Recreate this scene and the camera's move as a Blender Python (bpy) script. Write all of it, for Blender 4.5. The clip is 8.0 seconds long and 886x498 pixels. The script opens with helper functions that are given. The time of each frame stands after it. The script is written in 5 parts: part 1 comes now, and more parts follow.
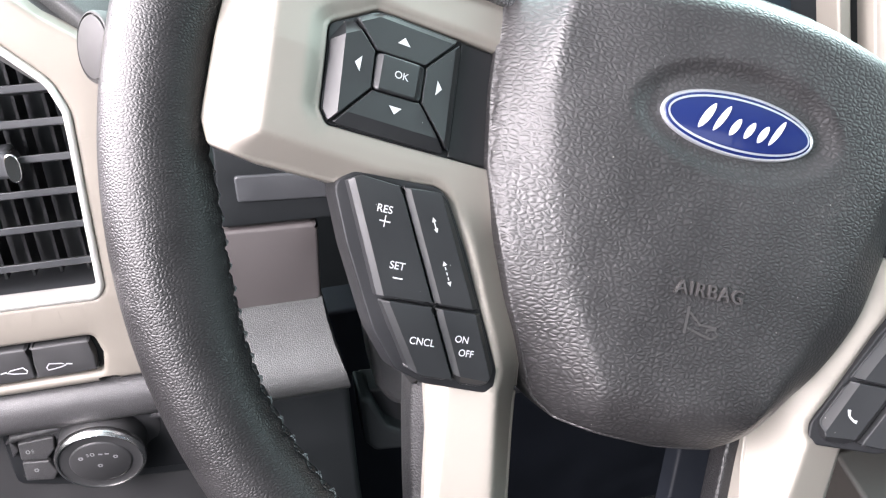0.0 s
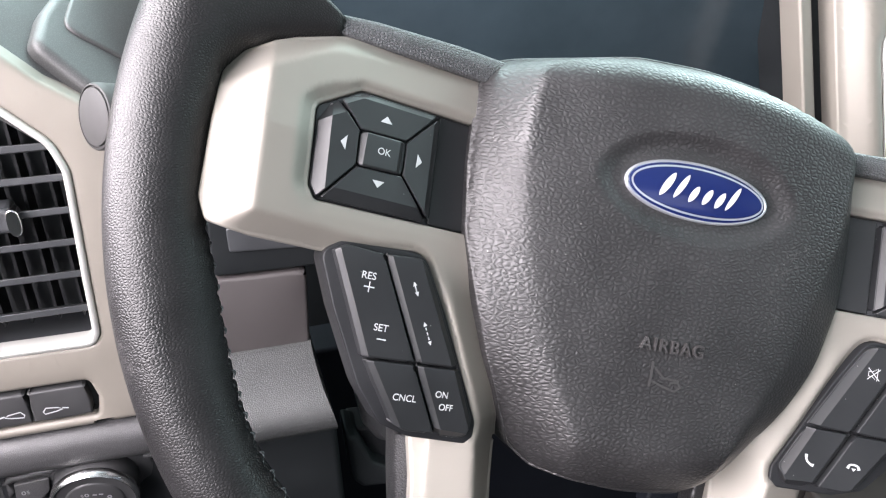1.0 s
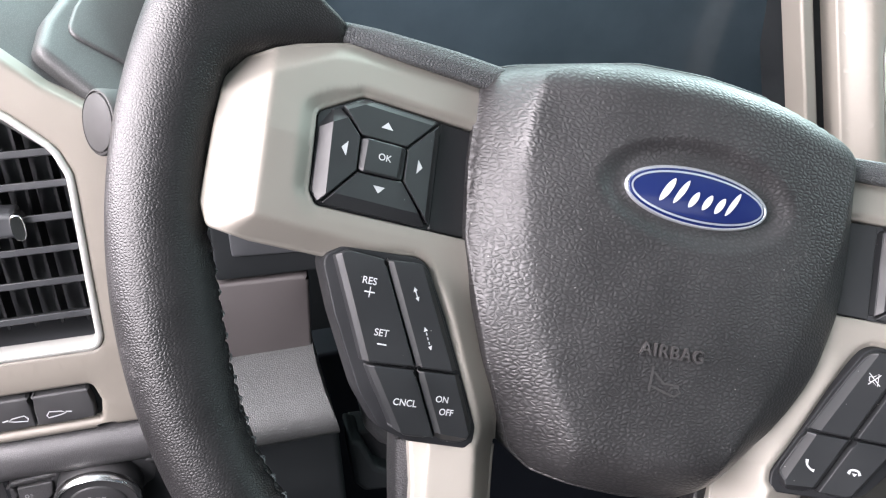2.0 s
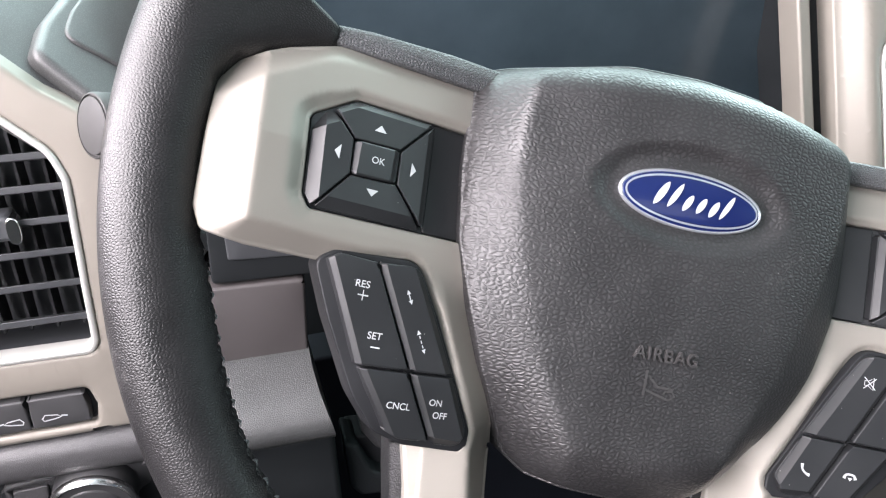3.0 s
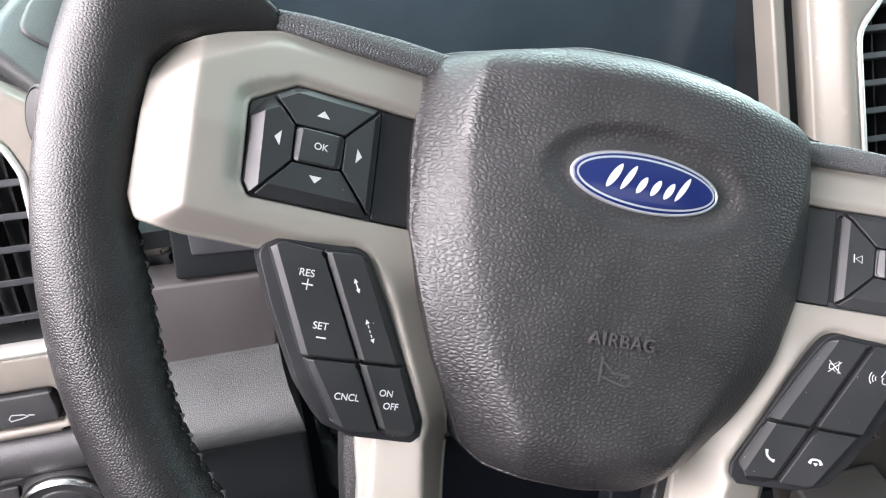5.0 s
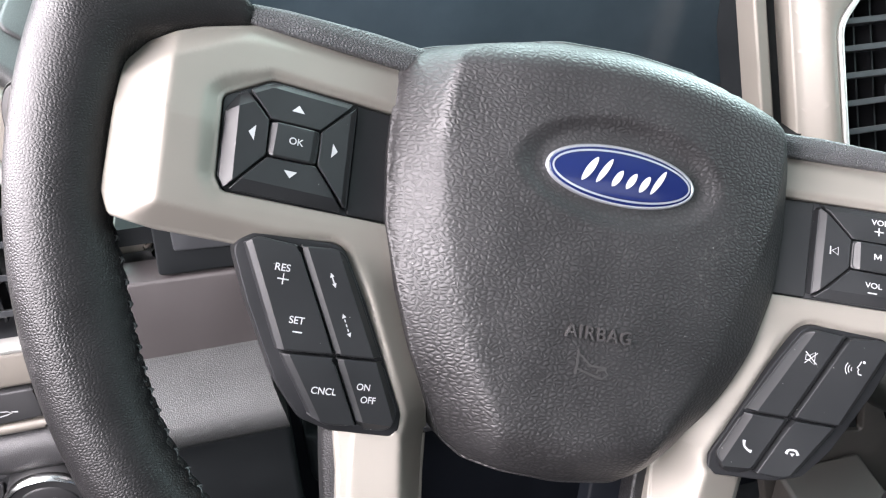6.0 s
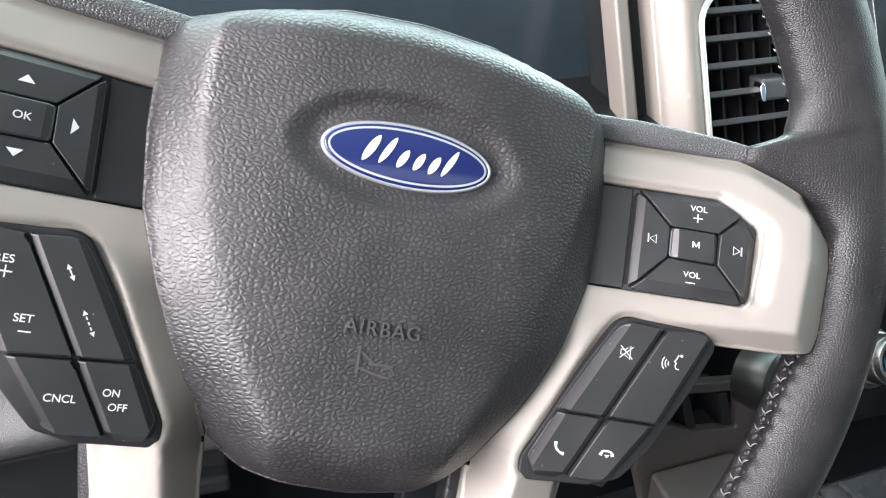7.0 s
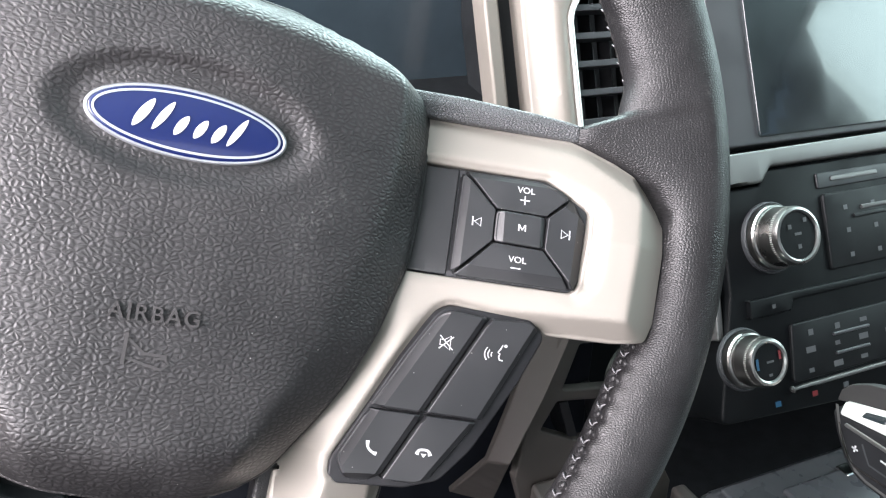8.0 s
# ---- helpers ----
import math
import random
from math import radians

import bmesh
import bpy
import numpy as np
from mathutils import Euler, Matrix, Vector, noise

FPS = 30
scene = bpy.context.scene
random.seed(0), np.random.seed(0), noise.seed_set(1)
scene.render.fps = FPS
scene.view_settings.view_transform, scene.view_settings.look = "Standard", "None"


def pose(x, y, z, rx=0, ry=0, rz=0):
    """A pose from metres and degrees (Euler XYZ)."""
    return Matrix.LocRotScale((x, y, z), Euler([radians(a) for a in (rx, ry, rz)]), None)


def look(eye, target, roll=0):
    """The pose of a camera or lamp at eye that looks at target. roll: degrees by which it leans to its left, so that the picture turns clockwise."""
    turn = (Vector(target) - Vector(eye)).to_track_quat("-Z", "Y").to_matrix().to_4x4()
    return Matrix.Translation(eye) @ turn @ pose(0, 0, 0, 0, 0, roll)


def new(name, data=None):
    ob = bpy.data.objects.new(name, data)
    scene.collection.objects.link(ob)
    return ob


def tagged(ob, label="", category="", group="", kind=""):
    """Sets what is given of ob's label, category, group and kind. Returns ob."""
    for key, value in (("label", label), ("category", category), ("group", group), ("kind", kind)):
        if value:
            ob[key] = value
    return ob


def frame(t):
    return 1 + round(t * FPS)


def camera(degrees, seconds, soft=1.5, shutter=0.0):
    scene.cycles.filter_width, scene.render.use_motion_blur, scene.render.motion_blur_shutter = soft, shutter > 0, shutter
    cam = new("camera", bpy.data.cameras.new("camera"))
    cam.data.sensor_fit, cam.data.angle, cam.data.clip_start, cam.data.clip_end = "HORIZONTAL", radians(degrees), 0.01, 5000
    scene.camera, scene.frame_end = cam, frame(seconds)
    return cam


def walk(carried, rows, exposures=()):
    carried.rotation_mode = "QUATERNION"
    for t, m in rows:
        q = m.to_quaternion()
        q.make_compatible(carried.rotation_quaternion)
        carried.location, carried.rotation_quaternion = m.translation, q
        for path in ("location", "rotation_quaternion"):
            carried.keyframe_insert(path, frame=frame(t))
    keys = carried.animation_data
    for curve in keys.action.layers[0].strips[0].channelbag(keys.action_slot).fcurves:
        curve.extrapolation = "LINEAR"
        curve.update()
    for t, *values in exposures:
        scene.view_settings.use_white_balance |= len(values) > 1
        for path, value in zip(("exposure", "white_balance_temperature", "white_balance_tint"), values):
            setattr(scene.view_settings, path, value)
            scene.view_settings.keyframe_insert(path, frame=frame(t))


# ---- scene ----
cam = camera(58.6, 8.0, soft=1.2)
ROWS = [
    (0.0, -0.1509, -0.2172, 0.7806, 61.50, 1.06, -14.11),
    (0.5, -0.1494, -0.2230, 0.7987, 62.50, 0.91, -14.81),
    (1.0, -0.1503, -0.2273, 0.8022, 62.85, 0.94, -15.02),
    (1.5, -0.1498, -0.2275, 0.8023, 63.07, 1.02, -14.94),
    (1.7, -0.1498, -0.2281, 0.8034, 63.07, 1.10, -14.81),
    (2.8, -0.1468, -0.2286, 0.8028, 63.34, 1.00, -14.68),
    (3.0, -0.1469, -0.2290, 0.8027, 63.44, 1.04, -14.67),
    (3.5, -0.1463, -0.2273, 0.7968, 63.49, 1.18, -14.71),
    (4.0, -0.1426, -0.2315, 0.7997, 63.69, 1.48, -14.72),
    (4.5, -0.1372, -0.2310, 0.7944, 63.55, 1.84, -14.80),
    (4.7, -0.1332, -0.2301, 0.7966, 63.38, 1.95, -14.87),
    (5.8, -0.1250, -0.2328, 0.7959, 63.14, 2.19, -15.35),
    (6.0, -0.1233, -0.2329, 0.7963, 62.89, 2.12, -15.56),
    (6.5, -0.0984, -0.2281, 0.7859, 62.89, 1.65, -16.93),
    (7.0, -0.0657, -0.2303, 0.7779, 63.29, 0.71, -19.41),
    (7.5, -0.0437, -0.2386, 0.7674, 64.45, -0.16, -21.52),
    (8.0, -0.0198, -0.2338, 0.7556, 65.07, -1.10, -23.46),
]
walk(cam, [(t, pose(x, y, z, rx, ry, rz)) for t, x, y, z, rx, ry, rz in ROWS], exposures=((0.0, 0.46), (0.5, 0.17), (1.0, 0.02), (4.5, 0.02), (6.0, 0.06), (6.5, 0.10), (7.0, 0.20), (7.5, 0.28), (8.0, 0.36)))

# ---- light: a bright hazy day outside the cab ----
world = bpy.data.worlds.new("sky")
scene.world = world
world.use_nodes = True
wn = world.node_tree
sky = wn.nodes.new("ShaderNodeTexSky")
sky.sky_type = 'NISHITA'
sky.sun_disc = False
sky.sun_elevation, sky.sun_rotation = radians(48), radians(250)
sky.dust_density = 4.0
wn.links.new(sky.outputs[0], wn.nodes["Background"].inputs[0])
wn.nodes["Background"].inputs[1].default_value = 0.15
sun = new("sun", bpy.data.lights.new("sun", 'SUN'))
sun.data.energy, sun.data.angle, sun.data.color = 1.2, radians(12), (1.0, 0.95, 0.88)
sun.matrix_world = look((-3.0, 1.0, 3.4), (0, 0, 0))


def window_light(name, eye, target, w, h, watts, colour):
    ob = new(name, bpy.data.lights.new(name, 'AREA'))
    ob.data.shape, ob.data.size, ob.data.size_y = 'RECTANGLE', w, h
    ob.data.energy, ob.data.color = watts, colour
    ob.matrix_world = look(eye, target)
    return ob


LEFT_TINT, FRONT_TINT, REAR_TINT = (1.0, 0.925, 0.985), (0.76, 1.0, 1.0), (0.91, 0.97, 1.0)
window_light("open_door_daylight", (-0.612, -0.170, 1.030), (1.0, -0.170, 1.030), 1.00, 0.61, 53, LEFT_TINT)
# fill lamp added in an unseen rear side opening, to lift the left interior
window_light("rear_side_fill", (-0.612, -1.30, 1.04), (1.0, -1.30, 1.04), 0.89, 0.59, 11, REAR_TINT)
window_light("windscreen_daylight", (0.40, 0.52, 1.14), (0.40, -0.30, 0.50), 1.80, 0.62, 62, FRONT_TINT)
window_light("far_window_daylight", (1.412, -0.135, 1.04), (0.0, -0.135, 1.04), 0.92, 0.59, 11, FRONT_TINT)
# weak fill lamp added in the unseen rear opening
window_light("rear_fill", (0.40, -2.04, 1.145), (0.40, 0.0, 1.145), 1.48, 0.38, 2, (1.0, 0.98, 0.99))


# ---- materials ----
def material(name, colour, rough=0.5, metal=0.0, spec=0.5, bump=0.0, cells=0.0, stretch=1.0, fine=0.0, blotch=0.15,
             blotch_scale=40.0, coat=0.0, rough_var=0.1, dust=0.0, wrinkle=0.0, crease=0.32, crease_shade=0.3, lay="solid", scuff=0.0):
    """A surface with two scales of variation; cells: grain cells a metre; bump in metres; crease: how wide the creases
    are, and how much shade is painted into their colour; lay: solid, flat (across x and y) or uv.
    """
    m = bpy.data.materials.new(name)
    m.use_nodes = True
    n, l = m.node_tree.nodes, m.node_tree.links
    b = n["Principled BSDF"]
    b.inputs["Metallic"].default_value = metal
    b.inputs["Specular IOR Level"].default_value = spec
    b.inputs["Coat Weight"].default_value = coat
    b.inputs["Coat Roughness"].default_value = 0.05
    tc = n.new("ShaderNodeTexCoord")
    big = n.new("ShaderNodeTexNoise")
    big.inputs["Scale"].default_value, big.inputs["Detail"].default_value = blotch_scale, 4
    l.new(tc.outputs["Object"], big.inputs["Vector"])
    ramp = n.new("ShaderNodeMapRange")
    ramp.inputs["From Min"].default_value, ramp.inputs["From Max"].default_value = 0.3, 0.7
    ramp.inputs["To Min"].default_value, ramp.inputs["To Max"].default_value = 1 - blotch, 1 + blotch
    l.new(big.outputs["Fac"], ramp.inputs["Value"])
    mix = n.new("ShaderNodeVectorMath")
    mix.operation = 'SCALE'
    mix.inputs[0].default_value = colour
    l.new(ramp.outputs[0], mix.inputs["Scale"])
    out = mix.outputs[0]
    dome = None
    if cells:
        # leather: small domed pebbles that meet in darker creases, warped so that no two are alike
        place = tc.outputs["UV" if lay == "uv" else "Object"]
        warp = n.new("ShaderNodeTexNoise")
        warp.inputs["Scale"].default_value, warp.inputs["Detail"].default_value = cells * 0.6, 1
        l.new(place, warp.inputs["Vector"])
        ws = n.new("ShaderNodeVectorMath")
        ws.operation = 'SCALE'
        ws.inputs["Scale"].default_value = 0.8 / cells
        l.new(warp.outputs["Color"], ws.inputs[0])
        wa = n.new("ShaderNodeVectorMath")
        l.new(place, wa.inputs[0])
        l.new(ws.outputs[0], wa.inputs[1])
        sq = n.new("ShaderNodeVectorMath")
        sq.operation = 'MULTIPLY'
        sq.inputs[1].default_value = (1.0, stretch, 1.0)
        l.new(wa.outputs[0], sq.inputs[0])
        vo = n.new("ShaderNodeTexVoronoi")
        vo.feature = 'DISTANCE_TO_EDGE'
        vo.voronoi_dimensions = '3D' if lay == "solid" else '2D'
        vo.inputs["Randomness"].default_value = 0.9
        vo.inputs["Scale"].default_value = cells
        l.new(sq.outputs[0], vo.inputs["Vector"])
        dome = n.new("ShaderNodeMapRange")
        dome.interpolation_type = 'SMOOTHERSTEP'
        dome.inputs["From Min"].default_value, dome.inputs["From Max"].default_value = -0.03, crease
        dome.inputs["To Min"].default_value, dome.inputs["To Max"].default_value = 1.0, 0.0
        l.new(vo.outputs["Distance"], dome.inputs["Value"])
        broken = n.new("ShaderNodeTexNoise")
        broken.inputs["Scale"].default_value, broken.inputs["Detail"].default_value = cells * 1.7, 2
        l.new(place, broken.inputs["Vector"])
        uneven = n.new("ShaderNodeMath")
        uneven.operation = 'MULTIPLY_ADD'
        uneven.inputs[1].default_value, uneven.inputs[2].default_value = 0.9, 0.55
        l.new(broken.outputs["Fac"], uneven.inputs[0])
        relief = n.new("ShaderNodeMath")
        relief.operation = 'MULTIPLY'
        l.new(dome.outputs[0], relief.inputs[0])
        l.new(uneven.outputs[0], relief.inputs[1])
        dome = relief
        # shade of the hollows between pebbles, put into the colour along the creases
        shade = n.new("ShaderNodeMapRange")
        shade.inputs["From Min"].default_value, shade.inputs["From Max"].default_value = 0.0, 0.7
        shade.inputs["To Min"].default_value, shade.inputs["To Max"].default_value = 1.15, 1.15 - crease_shade
        l.new(dome.outputs[0], shade.inputs["Value"])
        # base colour multiplied by that painted crease shade
        worn = n.new("ShaderNodeVectorMath")
        worn.operation = 'SCALE'
        l.new(out, worn.inputs[0])
        l.new(shade.outputs[0], worn.inputs["Scale"])
        out = worn.outputs[0]
    if dust:
        specks = n.new("ShaderNodeTexVoronoi")
        specks.inputs["Scale"].default_value = 170
        specks.inputs["Randomness"].default_value = 1.0
        l.new(tc.outputs["Object"], specks.inputs["Vector"])
        lt = n.new("ShaderNodeMath")
        lt.operation = 'LESS_THAN'
        lt.inputs[1].default_value = 0.035
        l.new(specks.outputs["Distance"], lt.inputs[0])
        amount = n.new("ShaderNodeMath")
        amount.operation = 'MULTIPLY'
        amount.inputs[1].default_value = dust
        l.new(lt.outputs[0], amount.inputs[0])
        dm = n.new("ShaderNodeMix")
        dm.data_type = 'RGBA'
        l.new(amount.outputs[0], dm.inputs["Factor"])
        l.new(out, dm.inputs["A"])
        dm.inputs["B"].default_value = (0.45, 0.44, 0.42, 1)
        out = dm.outputs["Result"]
    if scuff:
        # pale rubbed patches, broken up by the grain
        where = n.new("ShaderNodeTexNoise")
        where.inputs["Scale"].default_value, where.inputs["Detail"].default_value = 34, 2
        l.new(tc.outputs["Object"], where.inputs["Vector"])
        patchy = n.new("ShaderNodeMapRange")
        patchy.inputs["From Min"].default_value, patchy.inputs["From Max"].default_value = 0.64, 0.72
        l.new(where.outputs["Fac"], patchy.inputs["Value"])
        broken = n.new("ShaderNodeTexNoise")
        broken.inputs["Scale"].default_value, broken.inputs["Detail"].default_value = 700, 3
        l.new(tc.outputs["Object"], broken.inputs["Vector"])
        bits = n.new("ShaderNodeMapRange")
        bits.inputs["From Min"].default_value, bits.inputs["From Max"].default_value = 0.55, 0.66
        l.new(broken.outputs["Fac"], bits.inputs["Value"])
        both = n.new("ShaderNodeMath")
        both.operation = 'MULTIPLY'
        l.new(patchy.outputs[0], both.inputs[0])
        l.new(bits.outputs[0], both.inputs[1])
        amount = n.new("ShaderNodeMath")
        amount.operation = 'MULTIPLY'
        amount.inputs[1].default_value = scuff
        l.new(both.outputs[0], amount.inputs[0])
        sm = n.new("ShaderNodeMix")
        sm.data_type = 'RGBA'
        l.new(amount.outputs[0], sm.inputs["Factor"])
        l.new(out, sm.inputs["A"])
        sm.inputs["B"].default_value = (0.30, 0.29, 0.28, 1)
        out = sm.outputs["Result"]
    l.new(out, b.inputs["Base Color"])
    rr = n.new("ShaderNodeMapRange")
    rr.inputs["From Min"].default_value, rr.inputs["From Max"].default_value = 0.3, 0.7
    rr.inputs["To Min"].default_value, rr.inputs["To Max"].default_value = max(0.02, rough - rough_var), min(1, rough + rough_var)
    l.new(big.outputs["Fac"], rr.inputs["Value"])
    l.new(rr.outputs[0], b.inputs["Roughness"])
    last = None
    if cells:
        bp = n.new("ShaderNodeBump")
        bp.invert = True
        bp.inputs["Strength"].default_value, bp.inputs["Distance"].default_value = 1.0, bump
        l.new(dome.outputs[0], bp.inputs["Height"])
        last = bp
    if wrinkle:
        wk = n.new("ShaderNodeTexNoise")
        wk.inputs["Scale"].default_value, wk.inputs["Detail"].default_value = 130, 3
        l.new(tc.outputs["Object"], wk.inputs["Vector"])
        wb = n.new("ShaderNodeBump")
        wb.inputs["Strength"].default_value, wb.inputs["Distance"].default_value = 1.0, wrinkle
        l.new(wk.outputs["Fac"], wb.inputs["Height"])
        if last:
            l.new(last.outputs[0], wb.inputs["Normal"])
        last = wb
    if fine:
        fn = n.new("ShaderNodeTexNoise")
        fn.inputs["Scale"].default_value, fn.inputs["Detail"].default_value = 2600, 2
        l.new(tc.outputs["Object"], fn.inputs["Vector"])
        fb = n.new("ShaderNodeBump")
        fb.inputs["Strength"].default_value, fb.inputs["Distance"].default_value = 1.0, fine
        l.new(fn.outputs["Fac"], fb.inputs["Height"])
        if last:
            l.new(last.outputs[0], fb.inputs["Normal"])
        last = fb
    if last:
        l.new(last.outputs[0], b.inputs["Normal"])
    return m


AIRBAG = material("airbag_vinyl", (0.0240, 0.0232, 0.0240), 0.47, bump=0.00012, cells=445, stretch=1.55, fine=0.000006, dust=0.5, spec=0.5, crease_shade=0.50, crease=0.46, lay="flat", scuff=0.12)
LEATHER = material("rim_leather", (0.0150, 0.0146, 0.0152), 0.38, bump=0.000082, cells=1060, stretch=0.75, fine=0.000006, spec=0.30, crease_shade=0.35, crease=0.44, lay="uv", scuff=0.16, blotch=0.25)
LEATHER_SIDE = material("side_leather", (0.012, 0.0118, 0.0125), 0.42, bump=0.0001, cells=800, fine=0.000004, spec=0.4)
LEATHER_SOFT = material("spoke_leather", (0.070, 0.072, 0.075), 0.50, bump=0.00022, cells=760, stretch=1.5, fine=0.00001, crease_shade=0.35, crease=0.46, lay="flat")
THREAD = material("thread", (0.12, 0.12, 0.125), 0.55, fine=0.00004)
SILVER = material("satin_silver_paint", (0.256, 0.237, 0.210), 0.55, metal=0.45, fine=0.000003, blotch=0.02, rough_var=0.03)
SILVER_DASH = material("satin_dash_paint", (0.215, 0.196, 0.170), 0.48, metal=0.2, fine=0.000003, blotch=0.03, rough_var=0.03)
CHROME = material("chrome", (0.80, 0.80, 0.80), 0.14, metal=1.0, blotch=0.02, rough_var=0.04)
CHROME_SOFT = material("satin_chrome", (0.72, 0.72, 0.72), 0.24, metal=1.0, blotch=0.03, rough_var=0.05)
SATIN = material("brushed_metal", (0.30, 0.295, 0.285), 0.30, metal=1.0, blotch=0.05, rough_var=0.06)
BUTTON = material("button_plastic", (0.0145, 0.0152, 0.0165), 0.42, spec=0.45, fine=0.000006, dust=0.45, blotch=0.08)
# near-black, with the deep shade of hollow places put into the colour
VOID = material("deep_shade_black", (0.0060, 0.0072, 0.0100), 0.6, spec=0.10, blotch=0.2)
GAP = material("black_plastic", (0.015, 0.016, 0.018), 0.5, blotch=0.1)
HOUSING = material("housing_plastic", (0.0135, 0.0140, 0.0155), 0.48, spec=0.25, fine=0.00003, blotch=0.1)
DASH = material("dash_plastic", (0.054, 0.054, 0.054), 0.52, bump=0.00002, cells=1000, fine=0.00002, blotch=0.06)
VENT = material("vent_plastic", (0.034, 0.036, 0.039), 0.42, fine=0.00002, blotch=0.06)
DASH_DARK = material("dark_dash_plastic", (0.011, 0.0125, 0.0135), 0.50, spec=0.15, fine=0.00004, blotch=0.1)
STACK = material("stack_plastic", (0.0034, 0.0039, 0.0045), 0.45, spec=0.12, fine=0.00003, blotch=0.1)
STACK_BUTTON = material("stack_button_plastic", (0.0062, 0.0068, 0.0075), 0.45, spec=0.16, fine=0.00002, blotch=0.1)
CONSOLE = material("console_plastic", (0.052, 0.056, 0.061), 0.30, spec=0.5, fine=0.00001, blotch=0.1)
TAUPE = material("taupe_plastic", (0.047, 0.042, 0.042), 0.55, fine=0.00003, blotch=0.05)
TAUPE_LOW = material("lower_taupe_plastic", (0.048, 0.043, 0.039), 0.55, fine=0.00003, blotch=0.05)
LOCK = material("lock_metal", (0.030, 0.032, 0.030), 0.36, metal=0.7, blotch=0.08, rough_var=0.05)
KNEE = material("knee_panel_plastic", (0.045, 0.047, 0.047), 0.42, bump=0.00010, cells=1000, fine=0.00002, blotch=0.06)
GLASS_BLACK = material("black_glass", (0.026, 0.038, 0.046), 0.25, coat=0.3, blotch=0.1, rough_var=0.02)
SCREEN = material("screen_glass", (0.012, 0.017, 0.019), 0.16, blotch=0.2, rough_var=0.03, spec=0.5, coat=0.5)
INK = material("white_print", (0.42, 0.43, 0.44), 0.5, blotch=0.05)
INK_SOFT = material("pale_print", (0.24, 0.245, 0.25), 0.5, blotch=0.05)
INK_GREY = material("grey_print", (0.052, 0.054, 0.057), 0.5, blotch=0.05)
BLUE_INK = material("blue_print", (0.01, 0.06, 0.12), 0.5, blotch=0.05)
RED_INK = material("red_print", (0.12, 0.01, 0.012), 0.5, blotch=0.05)
BADGE_BLUE = material("badge_enamel", (0.006, 0.012, 0.066), 0.20, coat=0.35, blotch=0.05, rough_var=0.02)
CARPET = material("carpet", (0.015, 0.016, 0.018), 0.95, fine=0.0006, blotch=0.3, spec=0.1)
SILVER_DARK = material("dark_satin_paint", (0.13, 0.13, 0.127), 0.42, metal=0.6, fine=0.000003, blotch=0.03, rough_var=0.03)
RAIL = material("rail_plastic", (0.056, 0.055, 0.057), 0.42, bump=0.00006, cells=1000, fine=0.00002, blotch=0.06)
CAP = material("cap_plastic", (0.030, 0.0295, 0.0293), 0.62, spec=0.2, fine=0.00001, blotch=0.04)
BEZEL = material("bright_bezel", (0.60, 0.60, 0.57), 0.32, metal=0.55, blotch=0.03, rough_var=0.04)
LOWER = material("lower_trim_plastic", (0.040, 0.040, 0.0415), 0.48, spec=0.3, fine=0.00002, blotch=0.08)
# airbag vinyl made paler, standing in for light caught on the raised edges
VINYL_SMOOTH = material("lightened_vinyl", (0.038, 0.036, 0.036), 0.34, blotch=0.05)
RING = material("bright_ring", (0.62, 0.64, 0.68), 0.30, metal=0.8, blotch=0.02, rough_var=0.03)
HEADLINER = material("headliner_cloth", (0.30, 0.335, 0.34), 0.95, fine=0.0004, blotch=0.05, spec=0.1)

MM = 0.001


# ---- builders ----
def link_mesh(name, me, mat, parent=None, label=""):
    me.materials.clear()
    me.materials.append(mat)
    ob = new(name, me)
    if parent is not None:
        ob.parent = parent
    if label:
        tagged(ob, label)
    return ob


def part(name, bm, mat, parent=None, label="", smooth=35, scale=MM, bevel=0.0):
    """Links a bmesh, drawn in millimetres, as one mesh under a thing or part."""
    bmesh.ops.remove_doubles(bm, verts=bm.verts, dist=0.002)
    bmesh.ops.recalc_face_normals(bm, faces=bm.faces)
    bmesh.ops.scale(bm, vec=(scale,) * 3, verts=bm.verts)
    me = bpy.data.meshes.new(name)
    bm.to_mesh(me)
    bm.free()
    me.polygons.foreach_set("use_smooth", [True] * len(me.polygons))
    me.set_sharp_from_angle(angle=radians(smooth))
    ob = link_mesh(name, me, mat, parent, label)
    if bevel:
        mod = ob.modifiers.new("edge", 'BEVEL')
        mod.width, mod.segments, mod.limit_method, mod.angle_limit = bevel * scale, 3, 'ANGLE', radians(30)
    return ob


def thing(name, label, category, m=None, group="", kind=""):
    ob = new(name)
    ob.empty_display_size = 0.02
    if m is not None:
        ob.matrix_world = m
    return tagged(ob, label, category, group, kind)


def rounded(points, radius, steps=5, step_length=3.0):
    """A closed polygon with its corners rounded (radius: one for all or one a corner) and its sides cut into short steps."""
    pts = [Vector(p[:2]) for p in points]
    n = len(pts)
    radii = list(radius) if hasattr(radius, "__len__") else [radius] * n
    out = []
    for i, p in enumerate(pts):
        a, b = pts[i - 1] - p, pts[(i + 1) % n] - p
        half = a.angle(b) / 2
        cut = min(radii[i] / max(math.tan(half), 1e-3), a.length * 0.48, b.length * 0.48)
        s, e = p + a.normalized() * cut, p + b.normalized() * cut
        for k in range(steps + 1):
            f = k / steps
            out.append(s * (1 - f) ** 2 + p * 2 * f * (1 - f) + e * f * f)
    dense = []
    for i, p in enumerate(out):
        q = out[(i + 1) % len(out)]
        d = (q - p).length
        if d < 0.02:
            continue
        k = max(1, int(d / step_length))
        dense += [p.lerp(q, j / k) for j in range(k)]
    return dense


def area(loop):
    return sum(a.x * b.y - a.y * b.x for a, b in zip(loop, loop[1:] + loop[:1])) / 2


